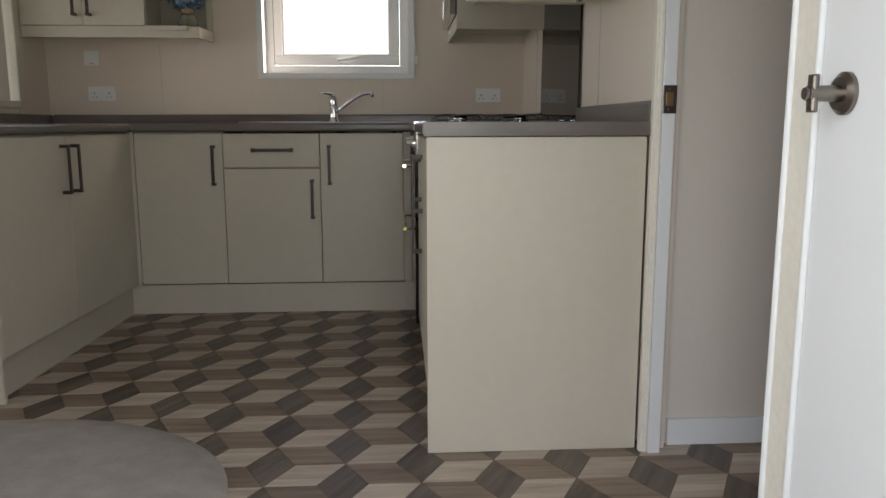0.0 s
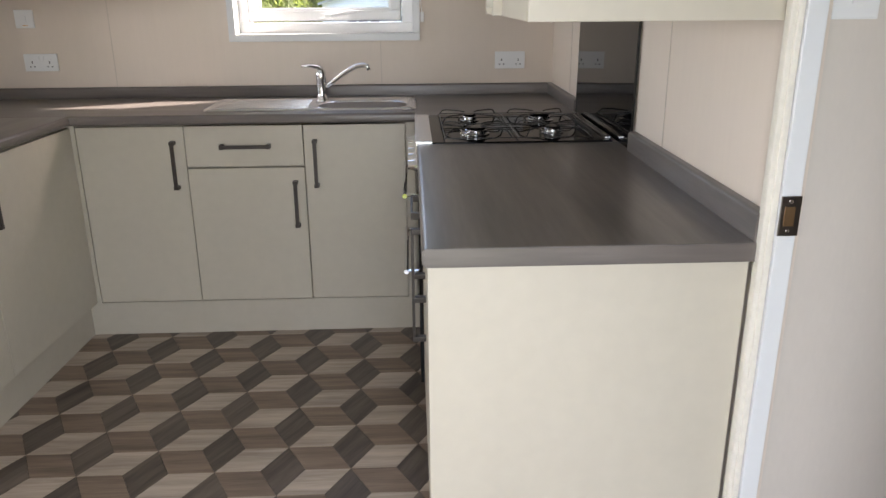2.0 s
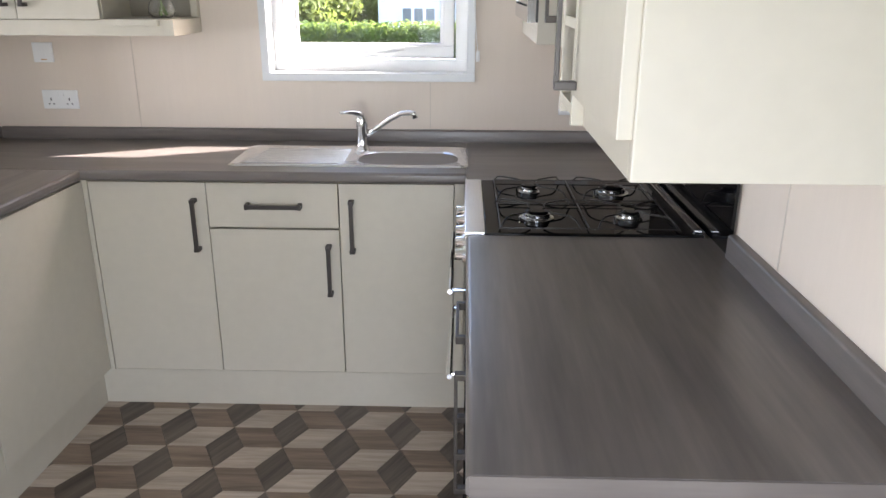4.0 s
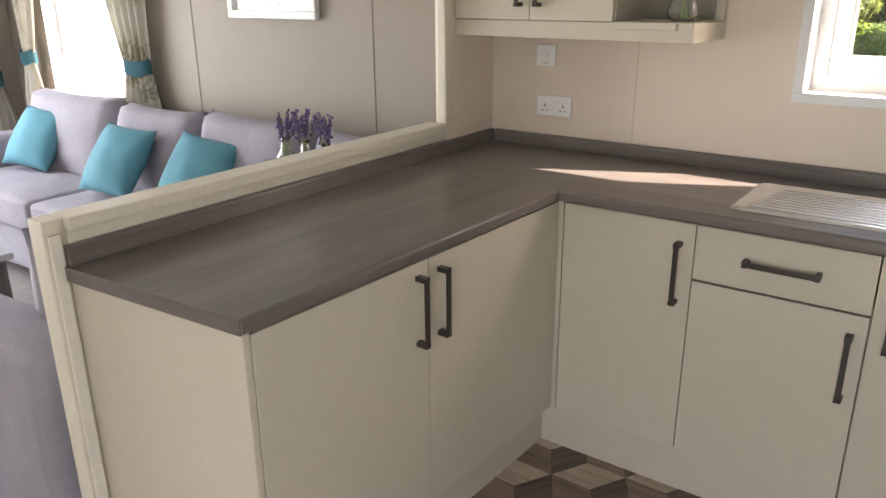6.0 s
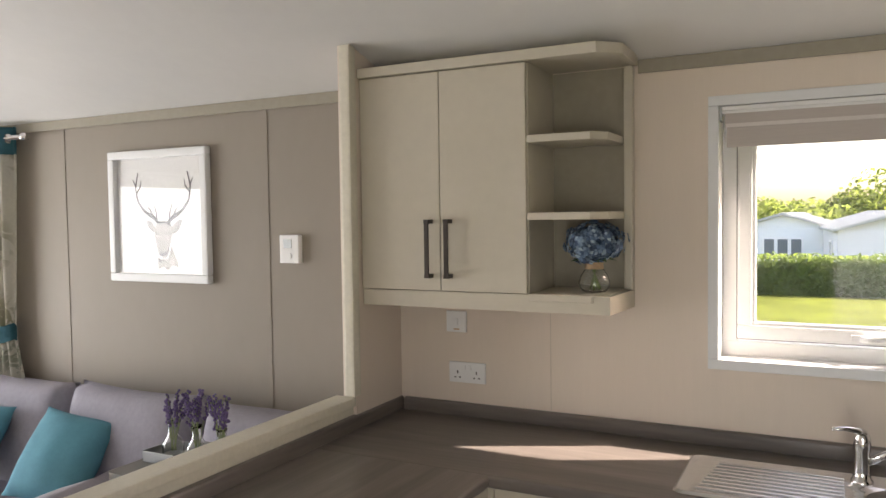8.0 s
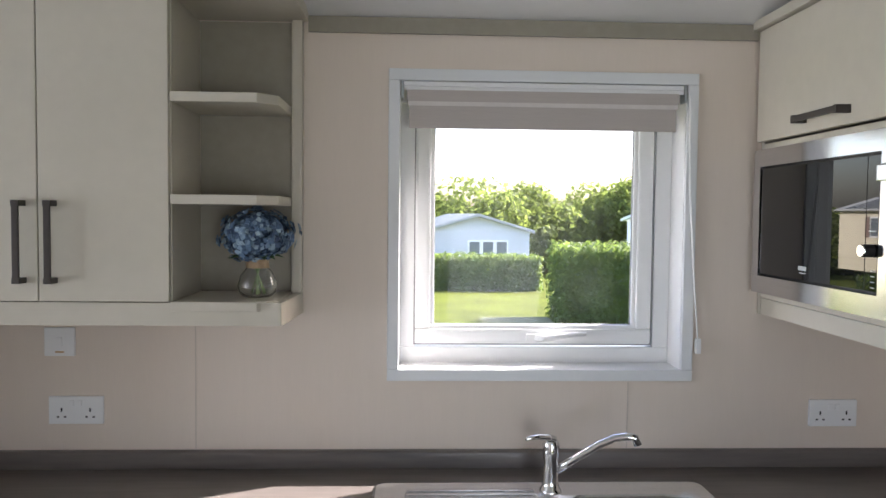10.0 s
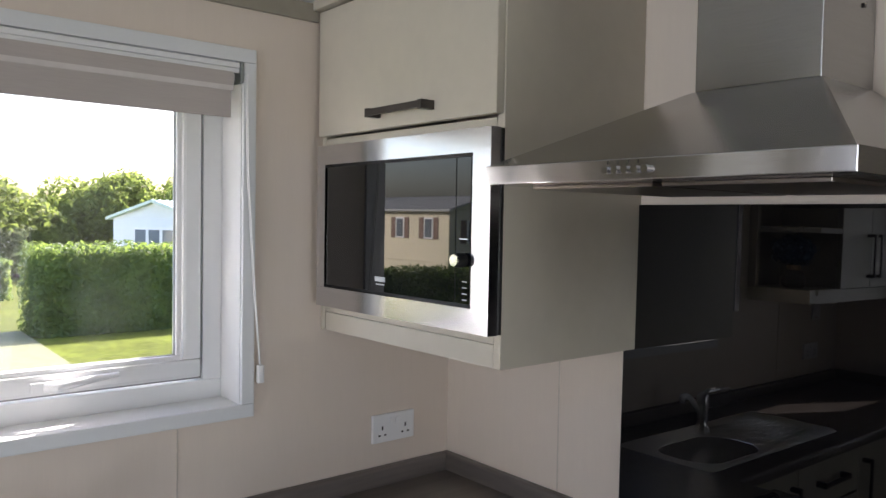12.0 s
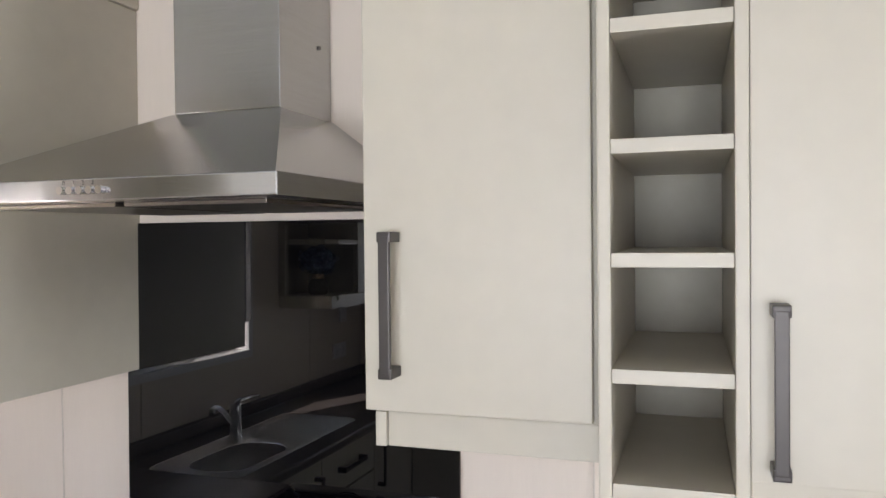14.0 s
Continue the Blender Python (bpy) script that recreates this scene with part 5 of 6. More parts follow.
# thermostat
th = thing("thermostat", (-1.98, BACK, 1.418), "white wall thermostat with a small grey display", "thermostat")
part("case", box(new_bm(), -2.025, -1.935, BACK - 0.028, BACK - 0.001, 1.418, 1.528, 0.005), "white", th)
part("display", box(new_bm(), -2.005, -1.967, BACK - 0.0295, BACK - 0.0281, 1.476, 1.512), "zinc", th)
bm = new_bm()
rod(bm, (-1.975, BACK - 0.0281, 1.447), (-1.975, BACK - 0.033, 1.447), 0.010, seg=18)
part("dial", bm, "white", th)

# lounge window and curtains
wl2 = thing("window_2", (-4.3, BACK, 0.86), "white plastic lounge window with two sashes", "window", "", "structure")
part("window_frame", ring(new_bm(), L_WIN[0] + 0.002, L_WIN[1] - 0.002, L_WIN[2] + 0.002, L_WIN[3] - 0.002, 0.05, BACK + 0.085, BACK + 0.155), "white", wl2)
part("mullion", box(new_bm(), -4.34, -4.28, BACK + 0.086, BACK + 0.154, 0.913, 1.897, 0.003), "white", wl2)
part("sash", ring(new_bm(), -4.279, -3.914, 0.914, 1.896, 0.045, BACK + 0.079, BACK + 0.135, 0.005), "white", wl2)
part("window_sill", box(new_bm(), L_WIN[0] - 0.03, L_WIN[1] + 0.03, BACK - 0.03, BACK - 0.001, 0.838, 0.859, 0.003), "white", wl2)
bm = new_bm()
for x0, x1, z0, z1 in ((L_WIN[0], L_WIN[0] + 0.004, 0.866, 1.945), (L_WIN[1] - 0.004, L_WIN[1], 0.866, 1.945), (L_WIN[0], L_WIN[1], 1.9455, 1.9495), (L_WIN[0], L_WIN[1], 0.8605, 0.8655)):
    box(bm, x0 + 0.0005, x1 - 0.0005, BACK - 0.0005, BACK + 0.0845, z0, z1)
part("reveal_board", bm, "white", wl2, "white plastic reveal lining")
pn = part("pane", sheet_y(-4.708, -3.914, BACK + 0.143, 0.913, 1.897), "glass", wl2)
pn.visible_shadow = False


def curtain(label, along, base, top_a, top_b, tie, tie_w, z0, z1, tie_z, out, folds=7):
    """A pleated curtain with a teal header, drawn in by a tie band. along: 'x' or 'y'; base: the wall's plane; out: into the room."""
    mid_ = (top_a + top_b) / 2
    org = (mid_, base + out * 0.07, z0) if along == "x" else (base + out * 0.07, mid_, z0)
    cu = thing("curtain", org, label, "curtain", "lounge curtains")
    nu, nz = folds * 10, 44

    def at(u, z, off=0.0):
        w = abs(top_b - top_a)
        if z > tie_z:
            f = (z - tie_z) / (z1 - tie_z)
            f = f ** 0.75
            a, b = tie - tie_w / 2 + (top_a - tie + tie_w / 2) * f, tie + tie_w / 2 + (top_b - tie - tie_w / 2) * f
        else:
            f = min(1, (tie_z - z) / 0.25)
            a, b = tie - tie_w / 2 - 0.06 * f, tie + tie_w / 2 + 0.06 * f
        width = b - a
        amp = 0.030 * min(1.0, 0.35 + width / w * 0.65)
        s = a + width * u + 0.006 * noise.noise((u * 9, z * 3, top_a))
        dep = base + out * (0.075 + off) + out * amp * math.sin(u * folds * 2 * math.pi + 0.5 * noise.noise((u * 3, z * 1.5, 1)))
        return (s, dep, z) if along == "x" else (dep, s, z)

    def sheet(za, zb, n, off, name, m, lab=""):
        bm = new_bm()
        g = [[bm.verts.new(at(i / nu, za + (zb - za) * j / n, off)) for i in range(nu + 1)] for j in range(n + 1)]
        for j in range(n):
            for i in range(nu):
                bm.faces.new((g[j][i], g[j][i + 1], g[j + 1][i + 1], g[j + 1][i]))
        bmesh.ops.solidify(bm, geom=bm.faces[:], thickness=0.003)
        return part(name, bm, m, cu, lab, True)
    sheet(z0, z1 - 0.13, nz, 0, "cloth", "curtain", "floral linen cloth")
    sheet(z1 - 0.13, z1, 5, 0, "header", "teal_band", "teal eyelet header")
    bm = new_bm()
    t0, t1 = tie - tie_w / 2 - 0.012, tie + tie_w / 2 + 0.012
    pts = []
    for k in range(17):
        a = 2 * math.pi * k / 16
        s, dep = (t0 + t1) / 2 + (t1 - t0) / 2 * math.cos(a), base + out * (0.078 + 0.045 * math.sin(a))
        pts.append((s, dep) if along == "x" else (dep, s))
    lo_ = [bm.verts.new((*p, tie_z - 0.04 + 0.01 * math.cos(k))) for k, p in enumerate(pts[:-1])]
    hi_ = [bm.verts.new((*p, tie_z + 0.04 + 0.01 * math.cos(k))) for k, p in enumerate(pts[:-1])]
    for k in range(16):
        bm.faces.new((lo_[k], lo_[(k + 1) % 16], hi_[(k + 1) % 16], hi_[k]))
    bmesh.ops.solidify(bm, geom=bm.faces[:], thickness=0.004)
    part("tie_band", bm, "teal_band", cu, "teal tie band", True)
    for k in range(0, folds, 2):
        u = (k + 0.5) / folds
        p = Vector(at(u, z1 - 0.055))
        bm = new_bm()
        bmesh.ops.create_cone(bm, cap_ends=True, segments=16, radius1=0.026, radius2=0.020, depth=0.016,
                              matrix=Matrix.Translation(p + (Vector((0, out, 0)) if along == "x" else Vector((out, 0, 0))) * 0.006) @ (Vector((0, out, 0)) if along == "x" else Vector((out, 0, 0))).to_track_quat("Z", "Y").to_matrix().to_4x4())
        part("eyelet", bm, "chrome", cu)
    return cu


curtain("floral linen curtain with a teal header, tied beside the lounge window", "x", BACK, -4.04, -3.56, -3.71, 0.20, 0.70, 2.045, 1.06, -1, 5)
curtain("floral linen curtain with a teal header, tied in the lounge corner", "x", BACK, -4.93, -4.61, -4.87, 0.09, 0.70, 2.045, 1.06, -1, 3)
curtain("floral linen curtain with a teal header, beside the glazed door", "y", END_W, 3.67, 4.02, 3.89, 0.11, 0.10, 2.02, 0.92, 1, 5)
bm = new_bm()
tube(bm, [(-4.97, BACK - 0.075, 1.992), (-3.50, BACK - 0.075, 1.992)], 0.011, 12)
for x in (-3.50,):
    bmesh.ops.create_icosphere(bm, subdivisions=2, radius=0.02, matrix=Matrix.Translation((x + 0.015, BACK - 0.075, 1.992)))
for x in (-4.80, -3.56):
    rod(bm, (x, BACK - 0.001, 1.992), (x, BACK - 0.075, 1.992), 0.007, seg=8)
tagged(part("curtain_rod", bm, "chrome", smooth=True), "chrome curtain pole over the lounge window", "curtain pole")
bm = new_bm()
tube(bm, [(END_W + 0.075, 0.75, 1.965), (END_W + 0.075, 4.03, 1.965)], 0.011, 12)
for y in (0.8, 4.025):
    rod(bm, (END_W + 0.001, y, 1.965), (END_W + 0.075, y, 1.965), 0.007, seg=8)
tagged(part("curtain_rod", bm, "chrome", smooth=True), "chrome curtain pole over the glazed door", "curtain pole")

# glazed end doors
pd = thing("door_1", (END_W, 2.3, 0), "white plastic sliding glazed doors to the garden", "glazed door", "", "structure")
bm = new_bm()
for y0, y1, z0, z1 in ((0.952, 3.618, 0.004, 0.06), (0.952, 3.618, 1.94, 1.998), (0.952, 1.01, 0.061, 1.939), (3.56, 3.618, 0.061, 1.939), (2.25, 2.32, 0.061, 1.939)):
    box(bm, END_W - 0.085, END_W - 0.004, y0, y1, z0, z1, 0.003)
part("door_frame", bm, "white", pd)
for y0, y1 in ((1.012, 2.248), (2.322, 3.558)):
    bm = new_bm()
    for a, b, c, e in ((y0, y1, 0.062, 0.14), (y0, y1, 1.87, 1.938), (y0, y0 + 0.07, 0.141, 1.869), (y1 - 0.07, y1, 0.141, 1.869)):
        box(bm, END_W - 0.07, END_W - 0.02, a, b, c, e, 0.004)
    lf = part("leaf", bm, "white", pd)
    bm = new_bm()
    bm.faces.new([bm.verts.new((END_W - 0.046, y, z)) for y, z in ((y0 + 0.06, 0.13), (y1 - 0.06, 0.13), (y1 - 0.06, 1.88), (y0 + 0.06, 1.88))])
    pn = part("pane", bm, "glass", lf)
    pn.visible_shadow = False

# ceiling fittings
zc = ceil_z(3.34)
tilt = pose(0, 0, 0, -math.degrees(math.atan(SLOPE)))
bm = new_bm()
lathe(bm, [(0.0005, -0.045), (0.030, -0.044), (0.045, -0.036), (0.052, -0.012), (0.055, -0.001)], 0, 0, 0, 26)
bm.transform(pose(-3.06, 3.34, ceil_z(3.34)) @ tilt)
sd = tagged(part("smoke_detector", bm, "white", smooth=True), "round white smoke detector on the ceiling", "smoke detector")
bm = new_bm()
lathe(bm, [(0.030, -0.004), (0.034, -0.010), (0.045, -0.008), (0.048, -0.001)], 0, 0, 0, 26)
bm.transform(pose(-3.02, 3.14, ceil_z(3.14)) @ tilt)
dl = tagged(part("downlight", bm, "chrome", smooth=True), "round chrome recessed ceiling spotlight", "downlight")
bm = new_bm()
lathe(bm, [(0.0005, -0.003), (0.0305, -0.003)], 0, 0, 0, 20)
bm.transform(pose(-3.02, 3.14, ceil_z(3.14)) @ tilt)
part("lens", bm, "paper", dl)

# closed door in the partition's line, beside the hall opening
hdoor = thing("door_2", (0.95, 0.85, 0), "white door with a dark pewter turn handle, closed", "door", "", "structure")
DX = 0.945
part("leaf", slab(DX + 0.004, DX + 0.040, 0.44, 1.205, 0.008, 1.99, 0.002), "white_wood", hdoor)
part("edge_board", slab(DX + 0.002, DX + 0.050, 1.2055, 1.300, 0.0, 2.02, 0.002), "bead", hdoor, "cream frame board")
for y in (1.205, 1.289):
    bm = new_bm()
    rod(bm, (DX + 0.0015, y + 0.006, 0.0), (DX + 0.0015, y + 0.006, 2.02), 0.0065, seg=14)
    soft(part("edge_bead", bm, "white_wood", hdoor), 40)
KZ, KY = 0.933, 1.136
bm = new_bm()
rod(bm, (DX + 0.0035, KY, KZ), (DX - 0.003, KY, KZ), 0.032, 0.032, 32)
rod(bm, (DX - 0.003, KY, KZ), (DX - 0.010, KY, KZ), 0.032, 0.024, 32)
rose = soft(part("rose", bm, "pewter", hdoor, "dark pewter rose"))
bm = new_bm()
rod(bm, (DX - 0.008, KY, KZ), (DX - 0.056, KY, KZ), 0.0125, 0.0115, 20)
rod(bm, (DX - 0.0565, KY, KZ), (DX - 0.061, KY, KZ), 0.010, 0.009, 20)
soft(part("neck", bm, "pewter", rose))
bm = new_bm()
box(bm, DX - 0.0525, DX - 0.0425, KY - 0.010, KY + 0.010, KZ - 0.028, KZ + 0.028, 0.0045, 3)
soft(part("cross_bar", bm, "pewter", rose, "short upright pewter cross bar"), 50)
bm = new_bm()
box(bm, RW, RW + 0.06, FRONT, 1.974, 2.021, EAVE)
prism(bm, [(FRONT, EAVE), (1.974, EAVE), (1.974, ceil_z(1.974) - 0.001)], RW, RW + 0.06, "x")
structure("wall_over_doors", bm, "wall_k", "beige wall panel over the hall opening")

# soft mound on the floor by the entrance, stands in for an unidentified object
bm = new_bm()
g = {}
NM = 40
for i in range(NM + 1):
    for j in range(NM + 1):
        a, b = 2 * i / NM - 1, 2 * j / NM - 1
        x, y = a * math.sqrt(1 - b * b / 2), b * math.sqrt(1 - a * a / 2)
        rr = math.hypot(x, y)
        h = 0.035 * max(0.0, 1 - rr ** 6) + 0.006 * noise.noise((x * 5, y * 5, 0)) * (1 - rr ** 4)
        g[i, j] = bm.verts.new((-0.84 + 0.70 * x, 1.72 + 0.575 * y, 0.002 + max(0, h)))
for i in range(NM):
    for j in range(NM):
        bm.faces.new((g[i, j], g[i + 1, j], g[i + 1, j + 1], g[i, j + 1]))
tagged(part("floor_mat", bm, "mat", smooth=True), "pale grey fleecy round mound on the floor for an unidentified object", "mat")

# ---- outside ----


def ground_z(x, y):
    return -0.66 - 0.004 * max(0.0, min(y - 5.0, 60.0)) - 1.0 * max(0.0, min(1.0, (y - 26.5) / 4.0)) + 0.03 * noise.noise((x * 0.15, y * 0.15, 3.0))


bm = new_bm()
xs = [-400, -150, -70] + [-50 + 2.5 * k for k in range(41)] + [70, 150, 400]
ys = [-400, -150, -60, -30, -10, -4] + [0 + 2.5 * k for k in range(22)] + [70, 150, 400]
gv = [[bm.verts.new((x, y, ground_z(x, y))) for x in xs] for y in ys]
for j in range(len(ys) - 1):
    for i in range(len(xs) - 1):
        bm.faces.new((gv[j][i], gv[j][i + 1], gv[j + 1][i + 1], gv[j + 1][i]))
structure("ground", bm, "grass", "mown grass lawn", "ground")
bm = new_bm()
for k in range(12):
    x0, y0 = 0.9 + 0.02 * k, 9.0 + 0.8 * k
    vs_ = [bm.verts.new((x, y, ground_z(x, y) + 0.045)) for x, y in ((x0, y0), (x0 + 1.5, y0), (x0 + 1.52, y0 + 0.8), (x0 + 0.02, y0 + 0.8))]
    bm.faces.new(vs_)
bmesh.ops.remove_doubles(bm, verts=bm.verts, dist=0.01)
structure("garden_path", bm, "gravel", "path across the lawn, its colour darkened for hedge shade", "path")
bm = new_bm()
rxs, rys = [-30 + 2.0 * k for k in range(12)], [9.0 + 1.6 * k for k in range(6)]
rv = [[bm.verts.new((x, y + 0.05 * (x + 18), ground_z(x, y + 0.05 * (x + 18)) + 0.05)) for x in rxs] for y in rys]
for j in range(len(rys) - 1):
    for i in range(len(rxs) - 1):
        bm.faces.new((rv[j][i], rv[j][i + 1], rv[j + 1][i + 1], rv[j + 1][i]))
structure("road", bm, "asphalt", "grey asphalt site road before the hedge", "road")


def leaf_cloud(bm, rng, pick, count, size):
    for _ in range(count):
        c, nrm = pick()
        v = (nrm + Vector((rng.uniform(-1, 1), rng.uniform(-1, 1), rng.uniform(-0.6, 1)))).normalized()
        u_ = v.orthogonal().normalized()
        a = rng.uniform(0, 6.28)
        u_, w_ = math.cos(a) * u_ + math.sin(a) * v.cross(u_), -math.sin(a) * u_ + math.cos(a) * v.cross(u_)
        s = size * rng.uniform(0.6, 1.3)
        bm.faces.new([bm.verts.new(p) for p in (c - u_ * s, c + w_ * s * 0.55 + v * s * 0.2, c + u_ * s, c - w_ * s * 0.55 + v * s * 0.2)])


def hedge(label, x0, x1, y0, y1, h, leaves, size, seed):
    rng = random.Random(seed)
    gz = ground_z((x0 + x1) / 2, y0)
    hg = thing("hedge", ((x0 + x1) / 2, (y0 + y1) / 2, gz - 0.05), label, "hedge")
    bm = new_bm()
    box(bm, x0 + 0.12, x1 - 0.12, y0 + 0.12, y1 - 0.12, gz - 0.05, gz + h - 0.14)
    part("inner_mass", bm, "hedge", hg)
    bm = new_bm()

    def pick():
        f = rng.random()
        x, y, z = rng.uniform(x0, x1), rng.uniform(y0, y1), gz + rng.uniform(0, h)
        d = 0.12 * noise.noise((x * 1.3, y * 1.3, z * 1.3)) + rng.uniform(-0.1, 0.03)
        if f < 0.55:
            return Vector((x, y0 - d, z)), Vector((0, -1, 0.3))
        if f < 0.85:
            return Vector((x, y, gz + h + d)), Vector((0, 0, 1))
        if f < 0.95:
            return Vector((x0 - d, y, z)), Vector((-1, 0, 0.3))
        return Vector((x1 + d, y, z)), Vector((1, 0, 0.3))
    leaf_cloud(bm, rng, pick, leaves, size)
    part("leaves", bm, "hedge", hg)


hedge("tall clipped green hedge beside the path", 2.75, 9.5, 17.6, 19.2, 1.62, 12000, 0.055, 1)
hedge("low clipped green hedge before the grey caravan", -8.0, 3.6, 25.0, 26.2, 1.05, 7000, 0.08, 2)
hedge("dark green hedge before the cream caravan", -20.0, -9.0, 18.5, 19.5, 0.95, 6000, 0.07, 3)


def holiday_home(label, cx, cy, length, width, turn, clad, roof, windows, shutters=False, rise=0.55, wall_h=2.15):
    """A caravan: cladding boards, low gable roof, framed windows. Its gable end looks along its own -y."""
    gz = ground_z(cx, cy)
    hm = thing("caravan", (0, 0, 0), label, "caravan")
    mtx = pose(cx, cy, gz, 0, 0, turn)
    w2 = width / 2

    def put(name, bm, m, par, lab=""):
        bm.transform(mtx)
        return part(name, bm, m, par, lab)
    b0 = 0.55
    bm = new_bm()
    prism(bm, [(-w2, 0.0), (w2, 0.0), (w2, b0 + wall_h), (0, b0 + wall_h + rise), (-w2, b0 + wall_h)], 0, length, "y")
    wl_ = put("wall", bm, clad, hm)
    bm = new_bm()
    nb = 18
    for k in range(nb):
        z = b0 + wall_h * k / nb
        prism(bm, [(-0.0, z), (-0.022, z), (-0.004, z + wall_h / nb), (0.0, z + wall_h / nb)], -w2, w2, "x")
        for sx in (-1, 1):
            prism(bm, [(sx * w2, z), (sx * (w2 + 0.022), z), (sx * (w2 + 0.004), z + wall_h / nb), (sx * w2, z + wall_h / nb)], 0, length, "y")
    put("cladding_board", bm, clad, wl_)
    bm = new_bm()
    for sx in (-1, 1):
        prism(bm, [(0, b0 + wall_h + rise + 0.01), (sx * (w2 + 0.18), b0 + wall_h - 0.05), (sx * (w2 + 0.18), b0 + wall_h + 0.02), (0, b0 + wall_h + rise + 0.08)], -0.2, length + 0.2, "y")
        for q in range(int(length / 0.33)):
            yy = -0.15 + q * 0.33
            prism(bm, [(0, b0 + wall_h + rise + 0.081), (sx * (w2 + 0.17), b0 + wall_h + 0.021), (sx * (w2 + 0.17), b0 + wall_h + 0.06), (0, b0 + wall_h + rise + 0.12)], yy, yy + 0.05, "y")
    put("roof", bm, roof, hm)
    for face, a, z0, w, h in windows:
        def tr(u0, u1, v0, v1, o0, o1):
            t = new_bm()
            if face == "g":
                box(t, u0, u1, -o1, -o0, v0, v1)
            elif face == "e":
                box(t, w2 + o0, w2 + o1, u0, u1, v0, v1)
            else:
                box(t, -w2 - o1, -w2 - o0, u0, u1, v0, v1)
            return t
        wi = put("window", tr(a, a + w, z0, z0 + h, 0.022, 0.05), "white", hm)
        nn = 3 if w > 1.2 else 2 if w > 0.9 else 1
        for k in range(nn):
            put("pane", tr(a + 0.07 + k * w / nn, a + (k + 1) * w / nn - 0.07, z0 + 0.07, z0 + h - 0.07, 0.051, 0.06), "far_glass", wi)
        if shutters:
            for s0 in (a - 0.34, a + w + 0.04):
                put("shutter", tr(s0, s0 + 0.30, z0, z0 + h, 0.022, 0.05), "shutter", wi)
    return hm


holiday_home("blue-grey clad static caravan with a low gable", 2.15, 30.5, 10.0, 3.9, 4, "clad_grey", "roof", [("g", -0.40, 1.38, 1.55, 1.0), ("w", 2.0, 1.4, 1.0, 0.9)])
holiday_home("white static caravan with a pale green roof", 8.6, 28.6, 9.0, 3.7, -62, "clad_white", "roof_green", [("g", -0.9, 1.4, 1.8, 1.0), ("w", 1.2, 1.4, 1.0, 0.9), ("w", 4.2, 1.4, 0.7, 0.9)])
holiday_home("white static caravan farther off", -1.8, 37.0, 9.0, 3.7, -6, "clad_white", "roof", [("g", -0.8, 1.3, 1.6, 1.0), ("e", 1.0, 1.3, 0.9, 1.0)])
# added: its sunlit white side stands in for the lounge window's overexposed view
holiday_home("white static caravan beside the lawn, added to whiten the lounge window", -13.5, 6.2, 10.5, 3.7, 0, "clad_white", "roof", [("e", 1.5, 1.4, 1.2, 0.95), ("e", 4.6, 1.4, 0.7, 0.95), ("e", 7.4, 1.4, 1.2, 0.95), ("g", -0.9, 1.35, 1.8, 1.0)])
holiday_home("cream clad static caravan with brown shutters", -20.3, 26.0, 10.5, 3.7, 0, "clad_cream", "roof", [("g", -0.9, 1.35, 1.8, 0.95), ("e", 1.0, 1.5, 0.6, 0.9), ("e", 3.0, 1.5, 0.6, 0.9), ("e", 5.2, 1.5, 0.7, 0.9), ("e", 7.4, 1.5, 0.7, 0.9)], True)


def tree(label, x, y, h, crown_w, seed, leaves=6000, size=0.19):
    rng = random.Random(seed)
    gz = ground_z(x, y)
    tr_ = thing("tree", (x, y, gz - 0.1), label, "tree", "trees behind the caravans")
    bm = new_bm()
    tube(bm, [(x, y, gz - 0.1), (x + 0.1, y, gz + h * 0.3), (x, y + 0.1, gz + h * 0.6), (x + 0.05, y, gz + h * 0.8)], [0.22, 0.18, 0.12, 0.05], 8)
    blobs = []
    for k in range(9):
        a = rng.uniform(0, 6.28)
        r = crown_w * 0.5 * rng.uniform(0.2, 0.75)
        c = Vector((x + r * math.cos(a), y + r * math.sin(a), gz + h * rng.uniform(0.42, 0.85)))
        blobs.append((c, crown_w * rng.uniform(0.20, 0.32)))
        tube(bm, [(x, y, gz + h * 0.35), tuple(Vector((x, y, gz + h * 0.35)).lerp(c, 0.5) + Vector((0, 0, 0.2))), tuple(c)], [0.09, 0.06, 0.02], 6)
    part("trunk", bm, "bark", tr_)
    bm = new_bm()

    def pick():
        c, r = blobs[rng.randrange(len(blobs))]
        v = Vector((rng.gauss(0, 1), rng.gauss(0, 1), rng.gauss(0, 1))).normalized()
        return c + v * r * rng.uniform(0.72, 1.05), v
    leaf_cloud(bm, rng, pick, leaves, size)
    part("crown", bm, "tree", tr_)


rng_t = random.Random(21)
for k in range(20):
    x = -24 + 2.7 * k + rng_t.uniform(-0.8, 0.8)
    tree("broad green tree behind the caravans", x, 47 + rng_t.uniform(-3, 4), rng_t.uniform(3.0, 3.4) + max(0, min((x + 2) * 0.12, 1.5)), rng_t.uniform(5.5, 7.0), 100 + k)

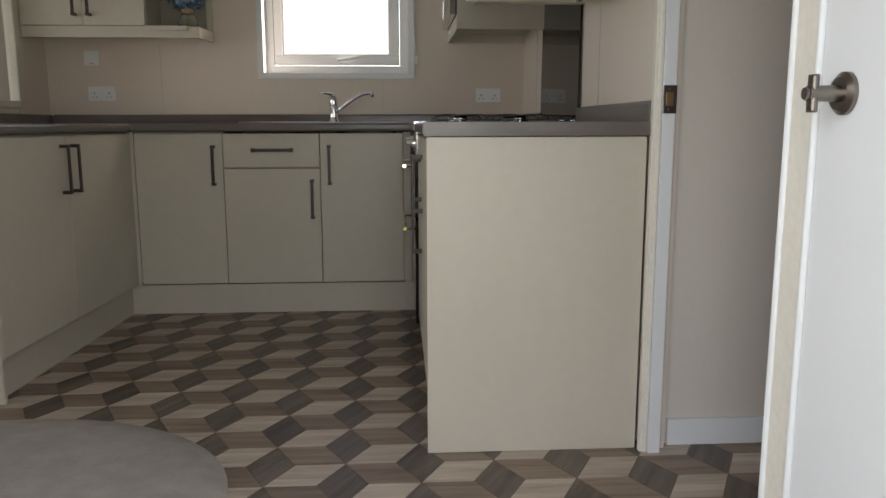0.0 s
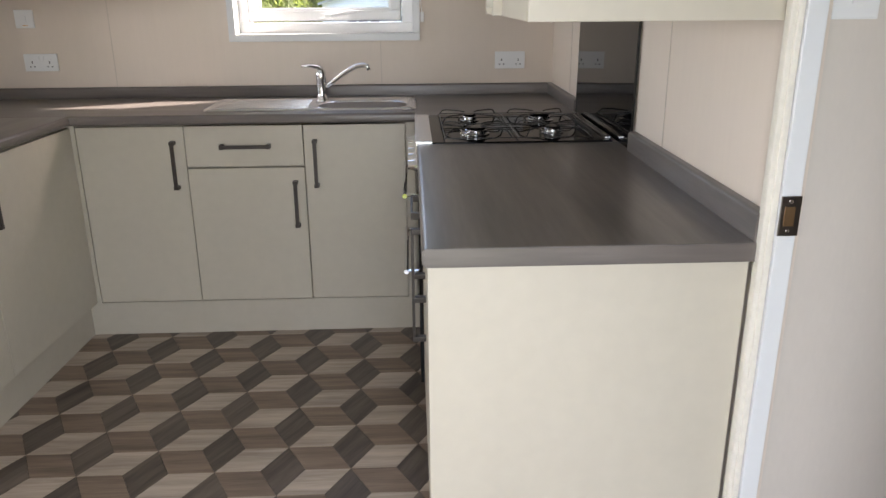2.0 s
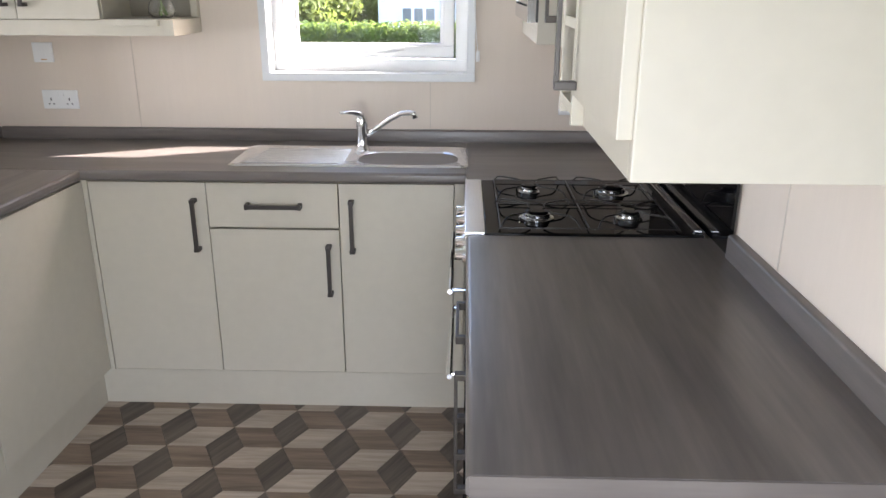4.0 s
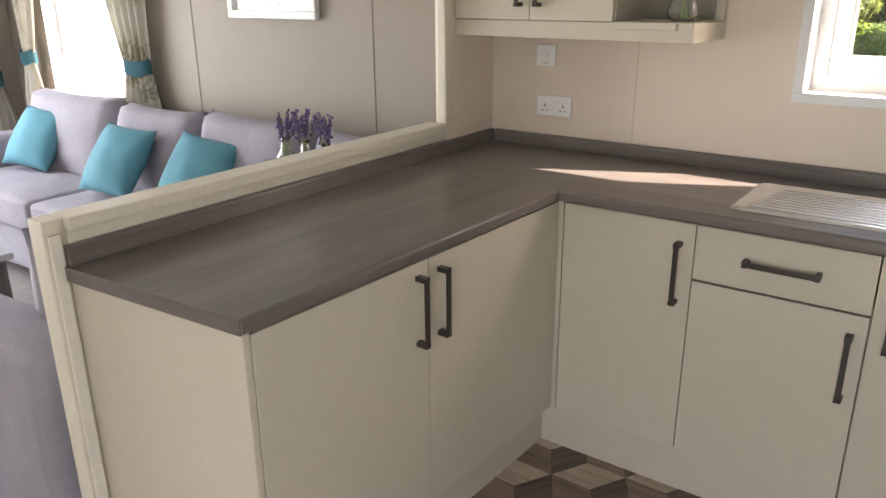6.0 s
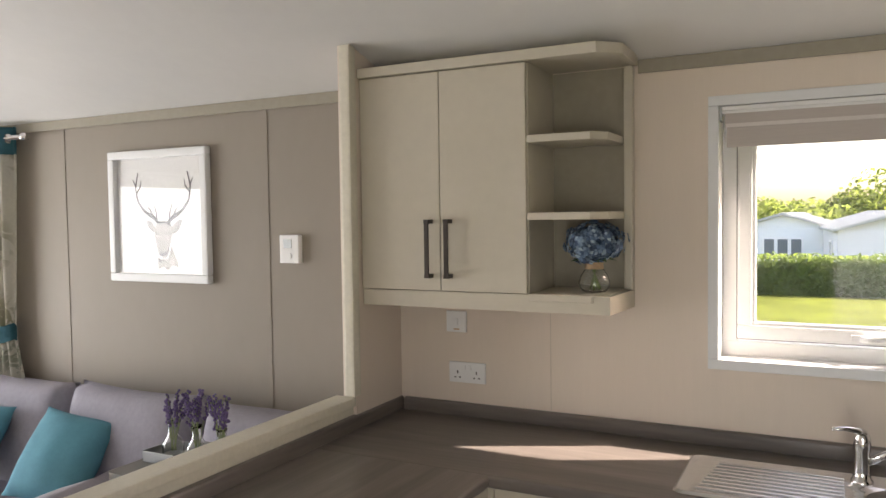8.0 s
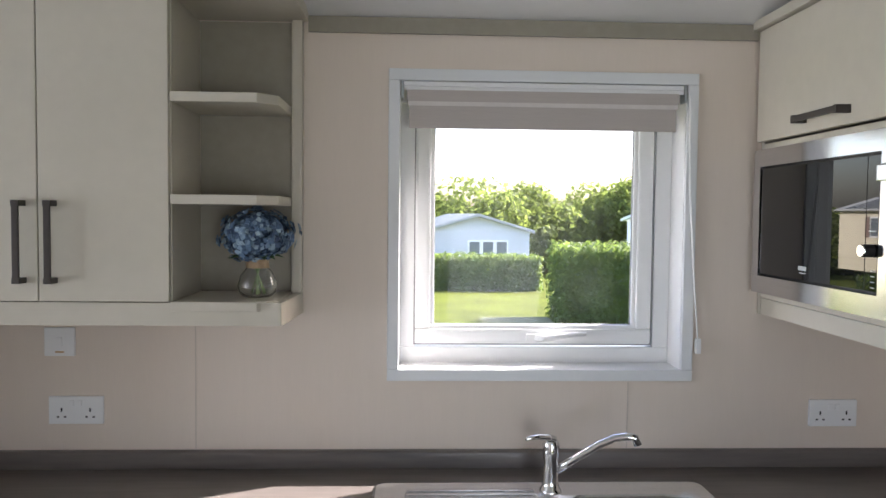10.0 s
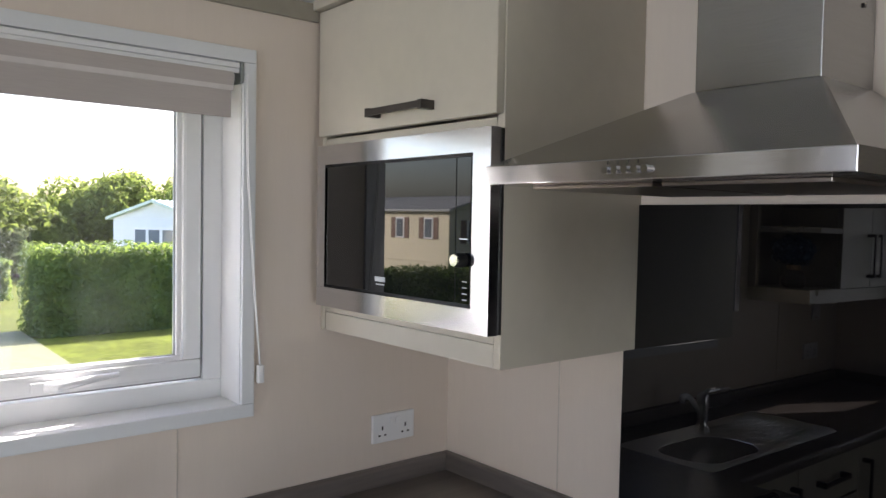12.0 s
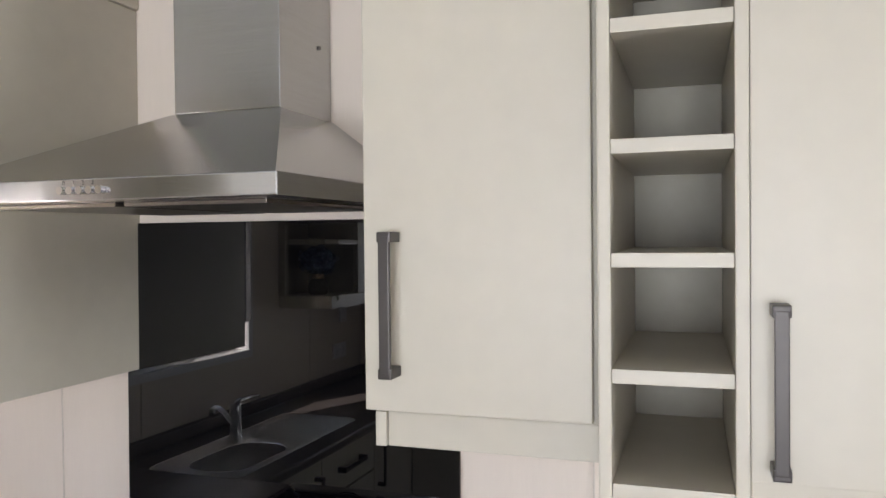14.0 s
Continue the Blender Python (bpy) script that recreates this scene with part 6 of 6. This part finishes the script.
# ---- vinyl floor pieces: tumbling-block rhombs ----
E1, E2, E3 = Vector((0.1325, 0, 0)), Vector((0.065, 0.1175, 0)), Vector((0.065, -0.1175, 0))
O0 = Vector((-0.655, 2.632, 0))
L1, L2 = E1 + E2, E1 + E3


def rhomb_mesh(name, a, b, m):
    c = (a + b) / 2
    k = 0.988
    pts = [(p - c) * k for p in (Vector((0, 0, 0)), a, a + b, b)]
    bm = new_bm()
    lo = [bm.verts.new((p.x, p.y, -0.0025)) for p in pts]
    hi = [bm.verts.new((p.x, p.y, 0.0)) for p in pts]
    bm.faces.new(hi)
    for i in range(4):
        bm.faces.new((lo[i], lo[(i + 1) % 4], hi[(i + 1) % 4], hi[i]))
    bmesh.ops.recalc_face_normals(bm, faces=bm.faces)
    me = bpy.data.meshes.new(name)
    bm.to_mesh(me)
    bm.free()
    me.materials.append(M[m])
    return me, c


KINDS = [("fl_light", Vector((0, 0, 0)), E1, E2), ("fl_mid", Vector((0, 0, 0)), E3, E1), ("fl_dark", E1, E3, E2)]
MESHES = [(rhomb_mesh("floor_tile", a, b, m), off, m) for m, off, a, b in KINDS]
floor_ob = bpy.data.objects["floor"]
rest = {m: ([], []) for m, *_ in KINDS}
made = 0
for i in range(-24, 25):
    for j in range(-24, 25):
        o = O0 + L1 * i + L2 * j
        for (me, c), off, m in MESHES:
            p = o + off + c
            if not (-1.56 < p.x < 3.1 and FRONT + 0.02 < p.y < 4.0) or (p.y > 2.12 and p.x > 0.95):
                continue
            hidden = p.x < -1.08 and p.y > 2.45 or p.y > 3.74 or (p.x > 0.46 and p.y > 2.05)
            if hidden:
                continue
            if -0.95 < p.x < 0.5 and 1.75 < p.y < 3.75 and made < 300:
                ob = new("floor_tile", me)
                ob.location = p
                ob.parent = floor_ob
                made += 1
            else:
                vs, fs = rest[m]
                b0 = len(vs)
                vs += [(p.x + v.co.x, p.y + v.co.y, v.co.z) for v in me.vertices]
                fs += [tuple(b0 + q for q in pl.vertices) for pl in me.polygons]
for m, (vs, fs) in rest.items():
    me = bpy.data.meshes.new("floor_tiles_outer")
    me.from_pydata(vs, [], fs)
    me.materials.append(M[m])
    ob = new("floor_tiles_outer", me)
    ob.parent = floor_ob
    tagged(ob, kind="stuff")
